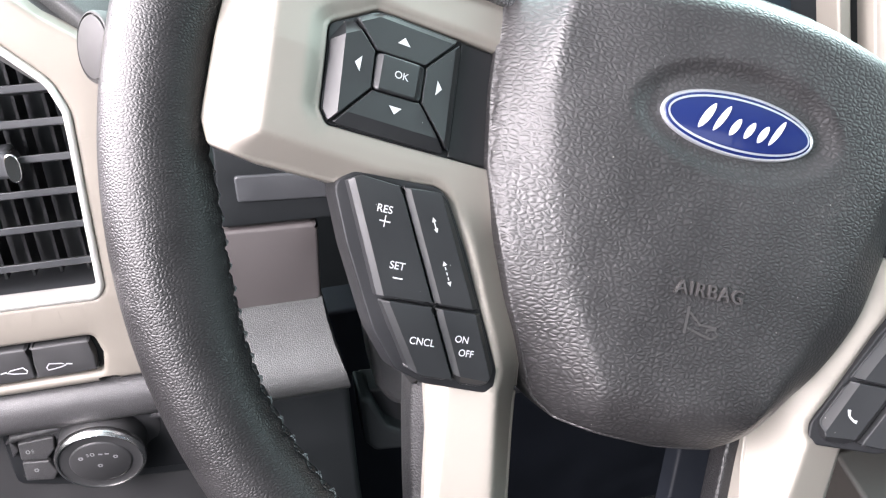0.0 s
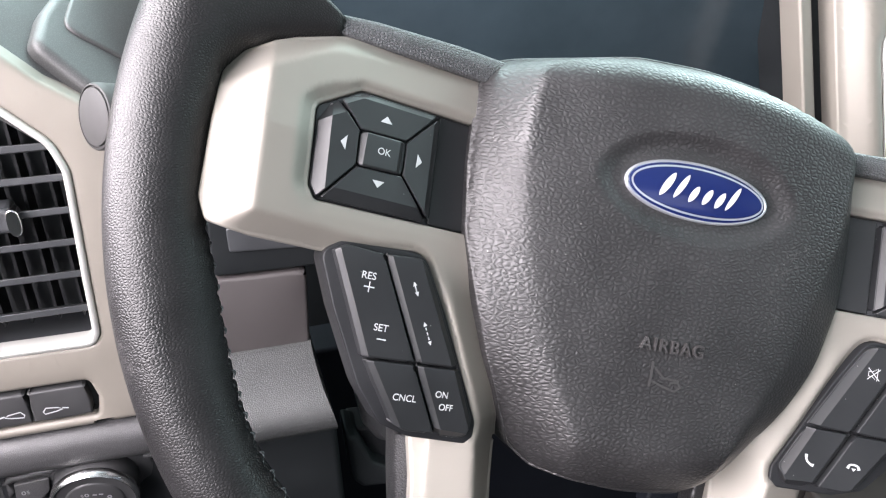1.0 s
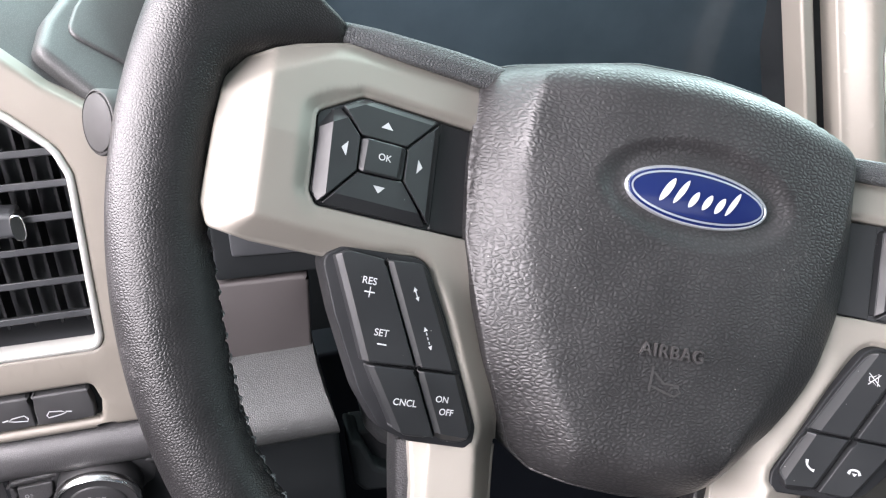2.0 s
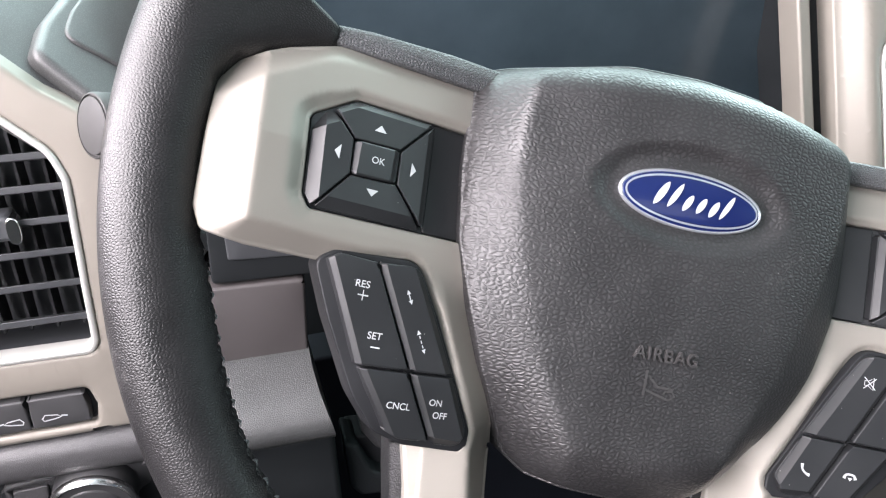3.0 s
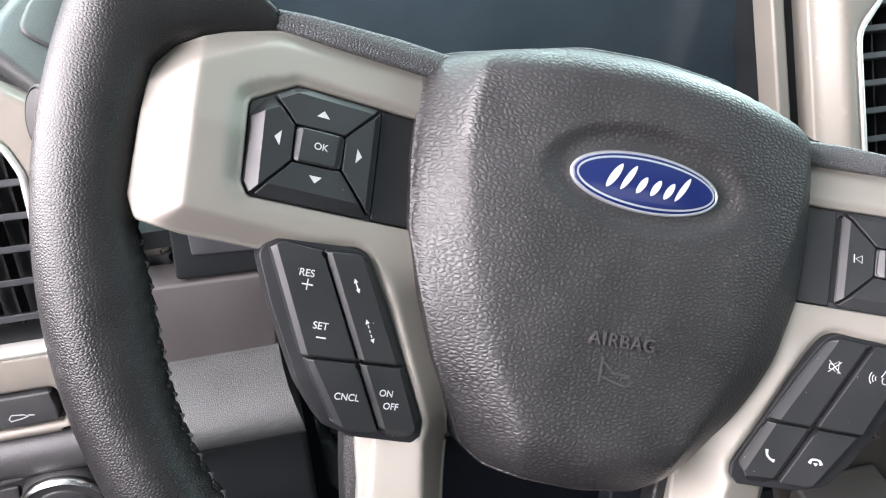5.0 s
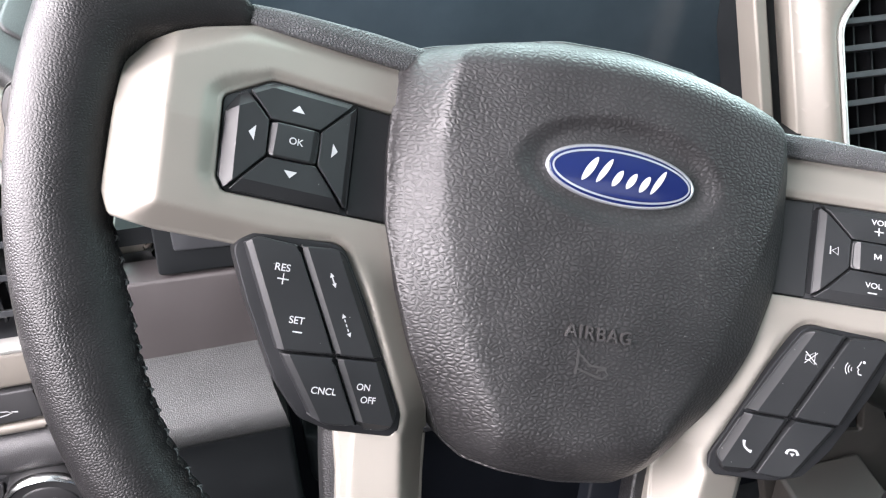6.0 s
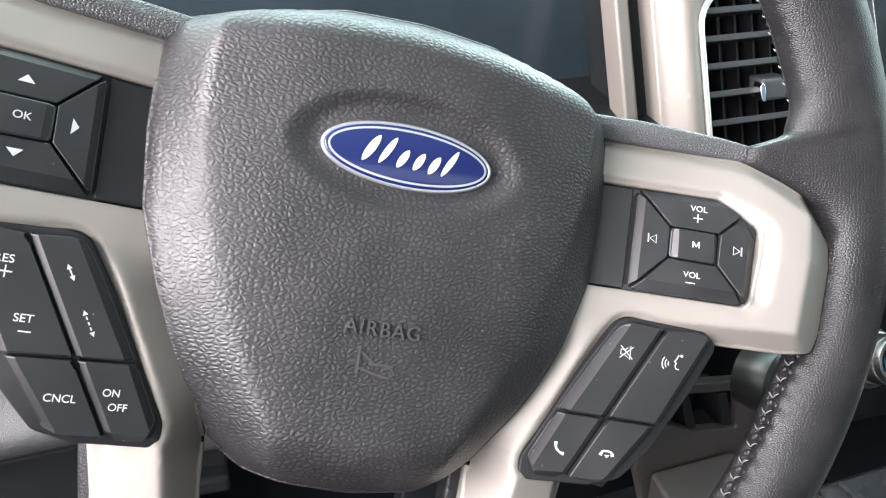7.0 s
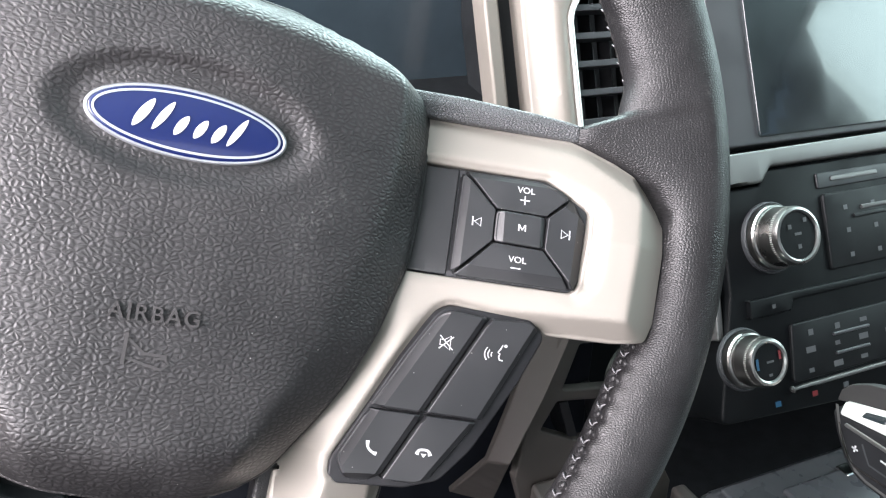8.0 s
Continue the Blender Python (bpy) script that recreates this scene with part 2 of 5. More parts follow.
def inset(loop, d):
    """The loop moved inwards by d (outwards where d is negative)."""
    sign = 1 if area(loop) > 0 else -1
    out = []
    for i, p in enumerate(loop):
        a, b = (p - loop[i - 1]), (loop[(i + 1) % len(loop)] - p)
        na, nb = Vector((-a.y, a.x)).normalized() * sign, Vector((-b.y, b.x)).normalized() * sign
        m = na + nb
        m = m.normalized() if m.length > 1e-4 else na
        out.append(p + m * d / max(0.5, m.dot(na)))
    return out


def far_from(loop):
    """A function: the distance of a point from the loop."""
    a = np.array([tuple(p) for p in loop])
    b = np.roll(a, -1, axis=0)
    ab = b - a
    ll = np.maximum((ab ** 2).sum(1), 1e-9)

    def dist(x, y):
        p = np.array((x, y))
        f = np.clip(((p - a) * ab).sum(1) / ll, 0, 1)
        return float(np.sqrt((((a + ab * f[:, None]) - p) ** 2).sum(1).min()))
    return dist


def plate(loop, top, edge=1.0, depth=6.0, cell=0.0, holes=(), steps=3, cuts=(), flare=0.0):
    """A solid plate over a closed outline: its face at height top(x, y), a rounded edge, and side walls of that depth."""
    bm = bmesh.new()
    edges = []
    for lp, d in [(loop, edge)] + [(h, -edge) for h in holes]:
        vs = [bm.verts.new((p.x, p.y, 0)) for p in (inset(lp, d) if edge else lp)]
        edges += [bm.edges.new((vs[i - 1], vs[i])) for i in range(len(vs))]
    bmesh.ops.triangle_fill(bm, use_beauty=True, use_dissolve=False, edges=edges)
    if cell:
        for axis in (0, 1):
            lo, hi = min(v.co[axis] for v in bm.verts), max(v.co[axis] for v in bm.verts)
            k = lo + cell
            while k < hi - cell * 0.3:
                co, no = [0, 0, 0], [0, 0, 0]
                co[axis], no[axis] = k, 1
                bmesh.ops.bisect_plane(bm, geom=bm.verts[:] + bm.edges[:] + bm.faces[:], dist=1e-5, plane_co=co, plane_no=no)
                k += cell
    for p, nrm in cuts:
        bmesh.ops.bisect_plane(bm, geom=bm.verts[:] + bm.edges[:] + bm.faces[:], dist=1e-5, plane_co=(p.x, p.y, 0), plane_no=(nrm.x, nrm.y, 0))
    rim = [e for e in bm.edges if len(e.link_faces) == 1]
    outward = {}
    for e in rim:
        c = e.link_faces[0].calc_center_median()
        a, b = e.verts
        d = (b.co - a.co).xy
        nrm = Vector((d.y, -d.x)).normalized()
        if nrm.dot((c - a.co).xy) > 0:
            nrm = -nrm
        for v in e.verts:
            outward.setdefault(v, []).append(nrm)
    base = {}
    for v in bm.verts:
        v.co.z = top(v.co.x, v.co.y)
    for v, ns in outward.items():
        m = sum(ns, Vector((0, 0)))
        m = m.normalized() if m.length > 1e-4 else ns[0]
        base[v] = (v.co.copy(), m / max(0.6, m.dot(ns[0])))
    prev = {v: v for v in base}
    rings = [(edge * math.sin(a), edge * (1 - math.cos(a))) for a in (math.pi / 2 * k / steps for k in range(1, steps + 1))] if edge else []
    rings.append((edge + flare, edge + depth))
    for off, drop in rings:
        now = {v: bm.verts.new((c.x + m.x * off, c.y + m.y * off, c.z - drop)) for v, (c, m) in base.items()}
        for e in rim:
            a, b = e.verts
            bm.faces.new((prev[a], prev[b], now[b], now[a]))
        prev = now
    return bm


def flat(z):
    return lambda x, y: z


def sweep(path, section, closed=False, cloth=None):
    """A mesh through a list of frames (matrices), each carrying the closed section (x, y) in its own plane; section may be a function of the index. cloth: metres of surface for each step along."""
    bm = bmesh.new()
    rows, lengths = [], []
    for i, m in enumerate(path):
        pts = section(i) if callable(section) else section
        rows.append([bm.verts.new(m @ Vector((p[0], p[1], 0))) for p in pts])
        run = [0.0]
        for p, q in zip(pts, list(pts[1:]) + [pts[0]]):
            run.append(run[-1] + math.hypot(q[0] - p[0], q[1] - p[1]))
        lengths.append(run)
    n = len(rows[0])
    uv = bm.loops.layers.uv.new("cloth") if cloth else None
    for i in range(len(rows) - (0 if closed else 1)):
        a, b = rows[i], rows[(i + 1) % len(rows)]
        for j in range(n):
            f = bm.faces.new((a[j], a[(j + 1) % n], b[(j + 1) % n], b[j]))
            if uv:
                for corner, (p, q) in zip(f.loops, ((i, j), (i, j + 1), (i + 1, j + 1), (i + 1, j))):
                    corner[uv].uv = (p * cloth, lengths[p % len(rows)][q] * MM)
    if not closed:
        bm.faces.new(rows[0])
        bm.faces.new(rows[-1])
    return bm


def lathe(profile, segments=48, m=Matrix.Identity(4)):
    """Turns a profile of (radius, height) about the local z axis of m."""
    bm = bmesh.new()
    rows = []
    for r, z in profile:
        if r < 1e-6:
            rows.append([bm.verts.new(m @ Vector((0, 0, z)))])
        else:
            rows.append([bm.verts.new(m @ Vector((r * math.cos(a), r * math.sin(a), z))) for a in (2 * math.pi * k / segments for k in range(segments))])
    for a, b in zip(rows, rows[1:]):
        for k in range(segments):
            q = (k + 1) % segments
            if len(a) == 1 and len(b) == 1:
                continue
            if len(a) == 1:
                bm.faces.new((a[0], b[k], b[q]))
            elif len(b) == 1:
                bm.faces.new((a[k], a[q], b[0]))
            else:
                bm.faces.new((a[k], a[q], b[q], b[k]))
    return bm


def box(x0, x1, y0, y1, z0, z1, bm=None):
    bm = bm or bmesh.new()
    vs = [bm.verts.new((x, y, z)) for x in (x0, x1) for y in (y0, y1) for z in (z0, z1)]
    for f in ((0, 1, 3, 2), (4, 6, 7, 5), (0, 4, 5, 1), (2, 3, 7, 6), (0, 2, 6, 4), (1, 5, 7, 3)):
        bm.faces.new([vs[i] for i in f])
    return bm


def prism(points, lo, hi, axis=1):
    """A polygon in the two other axes, extruded along one axis from lo to hi."""
    bm = bmesh.new()

    def at(p, k):
        c = list(p)
        c.insert(axis, k)
        return bm.verts.new(c)
    a, b = [at(p, lo) for p in points], [at(p, hi) for p in points]
    bm.faces.new(a)
    bm.faces.new(b)
    for i in range(len(a)):
        bm.faces.new((a[i - 1], a[i], b[i], b[i - 1]))
    return bm


def stroke(bm, points, width, top, lift=0.22, closed=False):
    """A printed line of that width along points, lying on the surface top."""
    pts = [Vector(p) for p in points]
    n = len(pts)
    sides = []
    for i, p in enumerate(pts):
        if closed:
            d = pts[(i + 1) % n] - pts[i - 1]
        else:
            d = pts[min(i + 1, n - 1)] - pts[max(i - 1, 0)]
        nrm = Vector((-d.y, d.x)).normalized() * width / 2
        sides.append([bm.verts.new((q.x, q.y, top(q.x, q.y) + lift)) for q in (p + nrm, p - nrm)])
    for i in range(n - (0 if closed else 1)):
        a, b = sides[i], sides[(i + 1) % n]
        bm.faces.new((a[0], a[1], b[1], b[0]))
    return bm


def patch(bm, points, top, lift=0.3):
    bm.faces.new([bm.verts.new((p[0], p[1], top(p[0], p[1]) + lift)) for p in points])
    return bm


def writing(text, x, y, size, top, mat, parent, turn=0.0, slant=0.0, lift=0.22, thick=0.0, name="lettering", label="", spacing=1.0):
    """A line of letters centred at x, y on the surface top, as a mesh."""
    cu = bpy.data.curves.new("letters", 'FONT')
    cu.body, cu.size, cu.align_x, cu.align_y, cu.shear, cu.space_character = text, size, 'CENTER', 'CENTER', slant, spacing
    cu.extrude, cu.offset = thick, 0.008 * size
    ob = new("letters", cu)
    me = bpy.data.meshes.new_from_object(ob)
    bpy.data.objects.remove(ob)
    bpy.data.curves.remove(cu)
    me.name = name
    c, s = math.cos(radians(turn)), math.sin(radians(turn))
    for v in me.vertices:
        px, py = x + c * v.co.x - s * v.co.y, y + s * v.co.x + c * v.co.y
        v.co = Vector((px, py, top(px, py) + lift + v.co.z)) * MM
    return link_mesh(name, me, mat, parent, label)


def ease(a, b, x):
    f = min(1.0, max(0.0, (x - a) / (b - a)))
    return f * f * (3 - 2 * f)


def ramp_up(x, k=1.6):
    """Nought below, x above, with a soft bend of about k."""
    return 0.5 * (x + math.sqrt(x * x + k * k)) - 0.0 * k

# ---- steering wheel, turned a little to the right, on its raked column ----
CENTRE = Vector((0, 0, 0.68))
TURNED, RAKE = 18.5, 24.0
WHEEL = Matrix.Translation(CENTRE) @ pose(0, 0, 0, 90 - RAKE, 0, 0) @ pose(0, 0, 0, 0, 0, -TURNED)
COLUMN = Matrix.Translation(CENTRE) @ pose(0, 0, 0, 90 - RAKE, 0, 0)
wheel = thing("steering_wheel", "black leather steering wheel with satin silver spokes, turned off straight", "steering wheel", WHEEL)

RIM_R, RIM_T = 182.0, 14.6


def above(deg):
    """Degrees above the level of the spokes, on either hand."""
    return 90 - abs(((deg - 90 + 180) % 360) - 180)


def rim_extra(deg):
    """How far the thumb rests swell inwards, by the angle round the wheel."""
    e = above(deg)
    return 8.0 * (1 - ease(42, 62, e)) * ease(6, 26, e) + 3.0 * ease(-8, -18, e) * (1 - ease(-19, -38, e))


def rim_flare(deg):
    """The leather that runs from the rim onto the upper spoke."""
    e = above(deg)
    rise = min(34.5, 3.6 * ramp_up(e - 7.4, 2.0))
    return max(0.0, rise - 7) * (1 - ease(16.7, 18.8, e)) + min(rise, 7.0) * (1 - ease(17.6, 23.5, e))


STITCHES = 150


def rim_section(i, total):
    deg = 360.0 * i / total
    flare = rim_flare(deg)
    swell = rim_extra(deg)
    beat = abs(math.sin(math.pi * STITCHES * i / total))
    pts = []
    for k in range(80):
        a = 2 * math.pi * k / 80
        inner = max(0.0, -math.cos(a))
        r = RIM_T
        d = abs(a - math.pi)
        seam = math.exp(-(d / 0.16) ** 2)
        lips = math.exp(-((d - 0.26) / 0.13) ** 2)
        r += (-1.5 * seam + lips * (0.9 * beat - 0.3)) * (1 - 0.8 * ease(0.5, 4.0, swell if deg < 180 else 0)) * (1 - ease(0, 3, flare))
        x = r * math.cos(a) - swell * inner ** 1.5 - flare * inner ** 1.3
        f = flare / 34.5 * inner ** 1.2
        y = r * 1.07 * math.sin(a) * (1 - 0.45 * f) - 11.0 * f
        pts.append((x, y))
    return pts


def rim_frame(deg, radius=RIM_R):
    a = radians(deg)
    radial, along = Vector((math.cos(a), math.sin(a), 0)), Vector((-math.sin(a), math.cos(a), 0))
    m = Matrix((radial, Vector((0, 0, 1)), -along)).transposed().to_4x4()
    m.translation = radial * radius + Vector((0, -1, 1.2))
    return m


# -- surfaces, in the wheel's own plane: x to the right, y up, z to the driver --


def pad_plane(x, y):
    return -2.3 + 0.403 * (abs(x) - 112.7) - 0.170 * y


def cluster_plane(x, y):
    return -4.4 + 0.242 * (abs(x) - 75) - 0.062 * (y + 79)


def lower_slope(y):
    return 0.75 + 0.85 * ease(-70, -98, y)


def lower_top(x, y):
    """The trim beside the switches and down the lower spoke: a ridge, steep towards the airbag."""
    u = abs(x)
    ridge = 61.5 + (0.43 if y > -84 else 0.16) * (y + 84)
    low = ease(-86, -95, y)
    z = -7.7 - lower_slope(y) * ramp_up(ridge - u, 0.8) - (0.03 + 0.15 * low) * max(0.0, u - ridge)
    z -= 1.0 * ramp_up(u - (76.6 + 0.10 * (y + 94)), 0.4) * low
    return z + 7.0 * ease(-128, -168, y)


PAD_OPENING = rounded([(60, -21), (132.6, -20.0), (135.2, -16), (137.4, 9.6), (123.2, 18.7), (60, 18.6)], [1, 2.5, 3, 3.5, 4, 1], step_length=3)
pad_opening_dist = far_from(PAD_OPENING)


HOUSE = [(121, -31.0), (127.2, -35.6), (119.6, -53), (106.4, -77.5), (97.0, -88.6), (86, -92.2), (61.2, -93.4), (61.2, -85.5), (80, -49), (91.4, -30.2)]
HOUSE_ROUND = [4, 5, 30, 25, 7, 8, 6, 5, 20, 9]
house_dist = far_from(rounded(HOUSE, HOUSE_ROUND, step_length=3))


def trim_top(x, y):
    u = abs(x)
    z = -1 + 0.33 * (u - 112.7) + 0.08 * ramp_up(u - 112.7, 8.0) - (0.25 if y > 0 else 0.05) * y
    to_rim = 0.88 * ramp_up(u - (151.9 + 0.06 * y), 0.5)                # the facet that falls to the rim
    top_line = 30.0 - 0.63 * ramp_up(u - 133, 4.0) + 0.05 * (133 - min(u, 133))
    z -= 0.70 * ramp_up(y - top_line, 0.5)                              # the facet along the top
    foot = 1.05 * ramp_up(-28.6 + 0.07 * (u - 121) - y, 0.5) * ease(90, 108, u)            # the facet along the bottom
    z -= (to_rim ** 4 + foot ** 4) ** 0.25
    if y > -30:
        z -= (0.85 - 0.22 * ease(126, 135, u)) * ramp_up(3.2 + 1.8 * ease(126, 135, u) - pad_opening_dist(u, y), 0.4) * (1 - 0.75 * ease(-14, -20, y)) * (1 - ease(19, 26, y) * 0.3)
    f = ease(-30, -46, y) * (1 - ease(92, 100, u))
    lip = 1.0 * ramp_up(2.4 - house_dist(u, y), 0.4) * ease(-93, -89, y) * (1 - ease(96, 112, u)) if y < -24 else 0.0
    return z * (1 - f) + lower_top(x, y) * f - lip


def trim_face(side):
    """The silver trim of one hand, in one piece: round the pad, beside the switches and down to the rim."""
    pts = [(76, 35.0), (131, 35.6), (147.4, 29.8), (162, 22.0), (167.2, 14.0), (167.4, -4), (166.9, -26), (163.5, -33.0), (150, -35.1), (127, -35.9), (92.0, -29.3),
           (80, -50), (62.4, -83.4), (61.6, -92.4), (83.2, -93), (79.3, -110), (73.6, -150), (68.6, -174), (39 if side < 0 else 46, -174), (42.5 if side < 0 else 47, -135), (46 if side < 0 else 46.5, -108), (47, -92), (56, -66), (64, -44), (72, -20.9),
           (132.6, -20.0), (135.2, -16), (137.4, 9.6), (123.2, 18.7), (76, 18.6)]
    radii = [0.5, 4, 10, 5, 4, 8, 3, 3, 4, 4, 8, 20, 6, 4, 2, 6, 6, 1, 1, 6, 4, 1, 4, 4, 0.5, 2.5, 3, 3.5, 4, 0.5]
    return rounded([(side * p[0], p[1]) for p in pts], radii, step_length=2.0)


TOTAL = 1056
TRIM_LOOP = [p for p in trim_face(1) if p.x > 120 and (p.x > 140 or p.y > 30 or p.y < -30)]
TRIM_EDGE = np.array([(p.x, p.y, trim_top(p.x, p.y)) for p in TRIM_LOOP])
TRIM_ALL = [tuple(p) for p in trim_face(1)]
trim_dist = far_from(trim_face(1))


def inside(loop, x, y):
    hit = False
    for (ax, ay), (cx, cy) in zip(loop, loop[1:] + loop[:1]):
        if (ay > y) != (cy > y) and x < ax + (y - ay) / (cy - ay) * (cx - ax):
            hit = not hit
    return hit


def tuck(bm):
    """Lays the leather in a hollow against the silver trim, so that the trim stands a little proud of it."""
    for v in bm.verts:
        u, y = abs(v.co.x), v.co.y
        if v.co.z < -18 or not (118 < u < 186 and -52 < y < 60):
            continue
        d = trim_dist(u, y) * (-1 if inside(TRIM_ALL, u, y) else 1)
        w = np.exp(-((TRIM_EDGE[:, 0] - u) ** 2 + (TRIM_EDGE[:, 1] - y) ** 2 - d * d) / 60.0)
        limit = float((w * TRIM_EDGE[:, 2]).sum() / w.sum()) + 0.2 + (8.0 if d > 0 else 0.5) * d
        limit += 6.0 * ease(152, 138, u) * ease(34, 37.5, y)
        a, k = v.co.z, 1.5
        v.co.z = 0.5 * (a + limit - math.sqrt((a - limit) ** 2 + k * k)) - 5.0 * ease(133.6, 131.6, u) * ease(22, 28, y)
    return bm


rim = part("rim", tuck(sweep([rim_frame(360.0 * i / TOTAL) for i in range(TOTAL)], lambda i: rim_section(i, TOTAL), closed=True, cloth=1.1435 / TOTAL)),
           LEATHER, wheel, "black grained leather rim with a sewn inner seam", smooth=60)

# cross stitches along the inner seam: two short threads that draw the leather into small puckers
PITCH = 2 * math.pi * (RIM_R - RIM_T) / STITCHES


def tube(bm, a, b, radius, bow):
    axis = b - a
    turn = axis.to_track_quat('Z', 'Y').to_matrix()
    rings = []
    for k in range(5):
        f = k / 4
        r = radius * math.sin(math.pi * (0.15 + 0.7 * f))
        at = a + axis * f + Vector((bow * math.sin(math.pi * f), 0, 0))
        rings.append([bm.verts.new(at + turn @ Vector((r * math.cos(q), r * math.sin(q), 0))) for q in (math.pi * 2 * n / 6 for n in range(6))])
    for lo, hi in zip(rings, rings[1:]):
        for n in range(6):
            bm.faces.new((lo[n], lo[(n + 1) % 6], hi[(n + 1) % 6], hi[n]))


sb = bmesh.new()
for sx in (-1, 1):
    tube(sb, Vector((0.3, 0.1 * sx, 0)), Vector((0.9, 2.7 * sx, 1.9)), 0.34, 0.6)
threads = len(sb.faces)
for sx in (-1, 1):
    turn = Matrix.Rotation(radians(-36 * sx), 3, 'X')
    lip = bmesh.ops.create_uvsphere(sb, u_segments=10, v_segments=7, radius=1.0)["verts"]
    for v in lip:
        v.co = turn @ Vector((v.co.x * 1.15, v.co.y * 2.1, v.co.z * 1.45)) + Vector((-0.35, 1.75 * sx, 1.3 + PITCH / 2))
bmesh.ops.recalc_face_normals(sb, faces=sb.faces)
bmesh.ops.scale(sb, vec=(MM,) * 3, verts=sb.verts)
for k, f in enumerate(sb.faces):
    f.material_index, f.smooth = (0 if k < threads else 1), True
stitch_mesh = bpy.data.meshes.new("stitch")
sb.to_mesh(stitch_mesh)
sb.free()
stitch_mesh.materials.append(THREAD)
stitch_mesh.materials.append(LEATHER_SIDE)
for k in range(STITCHES):
    deg = 360.0 * (k + 0.5) / STITCHES
    if abs(math.sin(radians(deg))) < 0.36 and math.sin(radians(deg)) > -0.22:
        continue                              # hidden behind the spokes
    radius = RIM_R - RIM_T - rim_extra(deg) + 0.7 + 0.5 * ease(0, 8, rim_extra(deg))
    a = radians(deg)
    inward, along = Vector((-math.cos(a), -math.sin(a), 0)), Vector((-math.sin(a), math.cos(a), 0))
    m = Matrix((inward, Vector((0, 0, 1)), along)).transposed().to_4x4()
    round_back = ease(0, 8, rim_extra(deg)) if math.sin(a) > 0 else 0.0
    m.translation = (-inward * (radius + 3.0 * round_back) + Vector((0, -1, 1.2 - 6.0 * round_back))) * MM
    st = new("stitch", stitch_mesh)
    st.parent = rim
    st.matrix_local = m

def shifted(f, dz):
    return lambda x, y: f(x, y) + dz


for side in (-1, 1):
    part("spoke_trim", plate(trim_face(side), trim_top, edge=1.2, depth=12, cell=1.1, steps=4), SILVER, wheel,
         "satin champagne silver spoke trim", smooth=70)
    back = rounded([(side * p[0], p[1]) for p in [(87, -90), (83.6, -110), (77.6, -140), (72.6, -174), (60, -174), (66, -130), (70, -90)]], 2, step_length=4)
    part("spoke_side", plate(back, lambda x, y: lower_top(x, y) - 3.0, edge=2.0, depth=18, cell=5), LEATHER_SIDE, wheel, "black grained side of the lower spoke")
    if side > 0:
        lining = rounded([(50, -88), (50, -174), (41.5, -174), (42.0, -92), (43, -88)], 1.2, step_length=4)
        part("spoke_lining", plate(lining, flat(-28.0), edge=1.5, depth=9, cell=5), LEATHER_SIDE, wheel, "black grained lining of the lower spoke")
        backing = rounded([(46, -88), (46, -174), (28, -174), (28.5, -96), (34, -88)], 2, step_length=4)
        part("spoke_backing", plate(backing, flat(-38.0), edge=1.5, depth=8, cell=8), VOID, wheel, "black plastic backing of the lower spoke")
    # dark carrier behind the trim
    carrier = rounded([(side * p[0], p[1]) for p in [(60, 38), (130, 36), (160, 18), (163, -28), (150, -34), (127, -35), (112, -62), (96, -84), (60, -90)]], 6, step_length=6)
    part("spoke_carrier", plate(carrier, lambda x, y: -0.2 + 0.36 * (min(abs(x), 140) - 112.7) - 14.0, edge=2, depth=18, cell=8), HOUSING, wheel, "black plastic carrier behind the spoke")
    # grained strip on top of the spoke, from the rim's leather to the airbag
    strip = rounded([(side * p[0], p[1]) for p in [(70, 34.6), (138.6, 35.4), (138.2, 41.2), (122, 43.0), (92, 44.2), (70, 43.6)]], [1.4, 1.4, 2.6, 10, 10, 3.0], step_length=2.0)
    part("spoke_cap", plate(strip, lambda x, y: -16.6 + 0.235 * (abs(x) - 80) - 5.0 * ease(132.6, 137.0, abs(x)) - 0.11 * (y - 39.5) ** 2 + 0.6, edge=1.8, depth=14, cell=2, steps=6), LEATHER_SOFT, wheel,
         "grey grained strip along the top of the spoke", smooth=80)

# airbag cover
AIRBAG_OUT = [(-79, 43.6), (-63, 49.6), (-30, 54.6), (0, 56.2), (30, 54.6), (63, 49.6), (79, 43.6), (81.5, 30), (81, 5), (78, -20), (70.5, -42), (62, -62), (51, -82), (44, -94), (34, -100.5),
              (0, -103), (-34, -100.5), (-44, -94), (-51, -82), (-62, -62), (-70.5, -42), (-78, -20), (-81, 5), (-81.5, 30)]
airbag_loop = rounded(AIRBAG_OUT, [9, 12, 40, 60, 40, 12, 9, 25, 30, 30, 60, 60, 60, 14, 9, 60, 9, 14, 60, 60, 60, 30, 30, 25], step_length=2.5)
airbag_dist = far_from(airbag_loop)
BADGE_AT = (-0.4, 9.7)


def softened(xs, vs, reach=5.0):
    """A function through the points, its corners smoothed out."""
    at = np.arange(xs[0] - 20, xs[-1] + 20.5, 1.0)
    raw = np.interp(at, xs, vs)
    w = np.exp(-(np.arange(-15, 16) / reach) ** 2)
    fine = np.convolve(np.pad(raw, 15, mode="edge"), w / w.sum(), mode="valid")
    return lambda v: float(np.interp(v, at, fine))


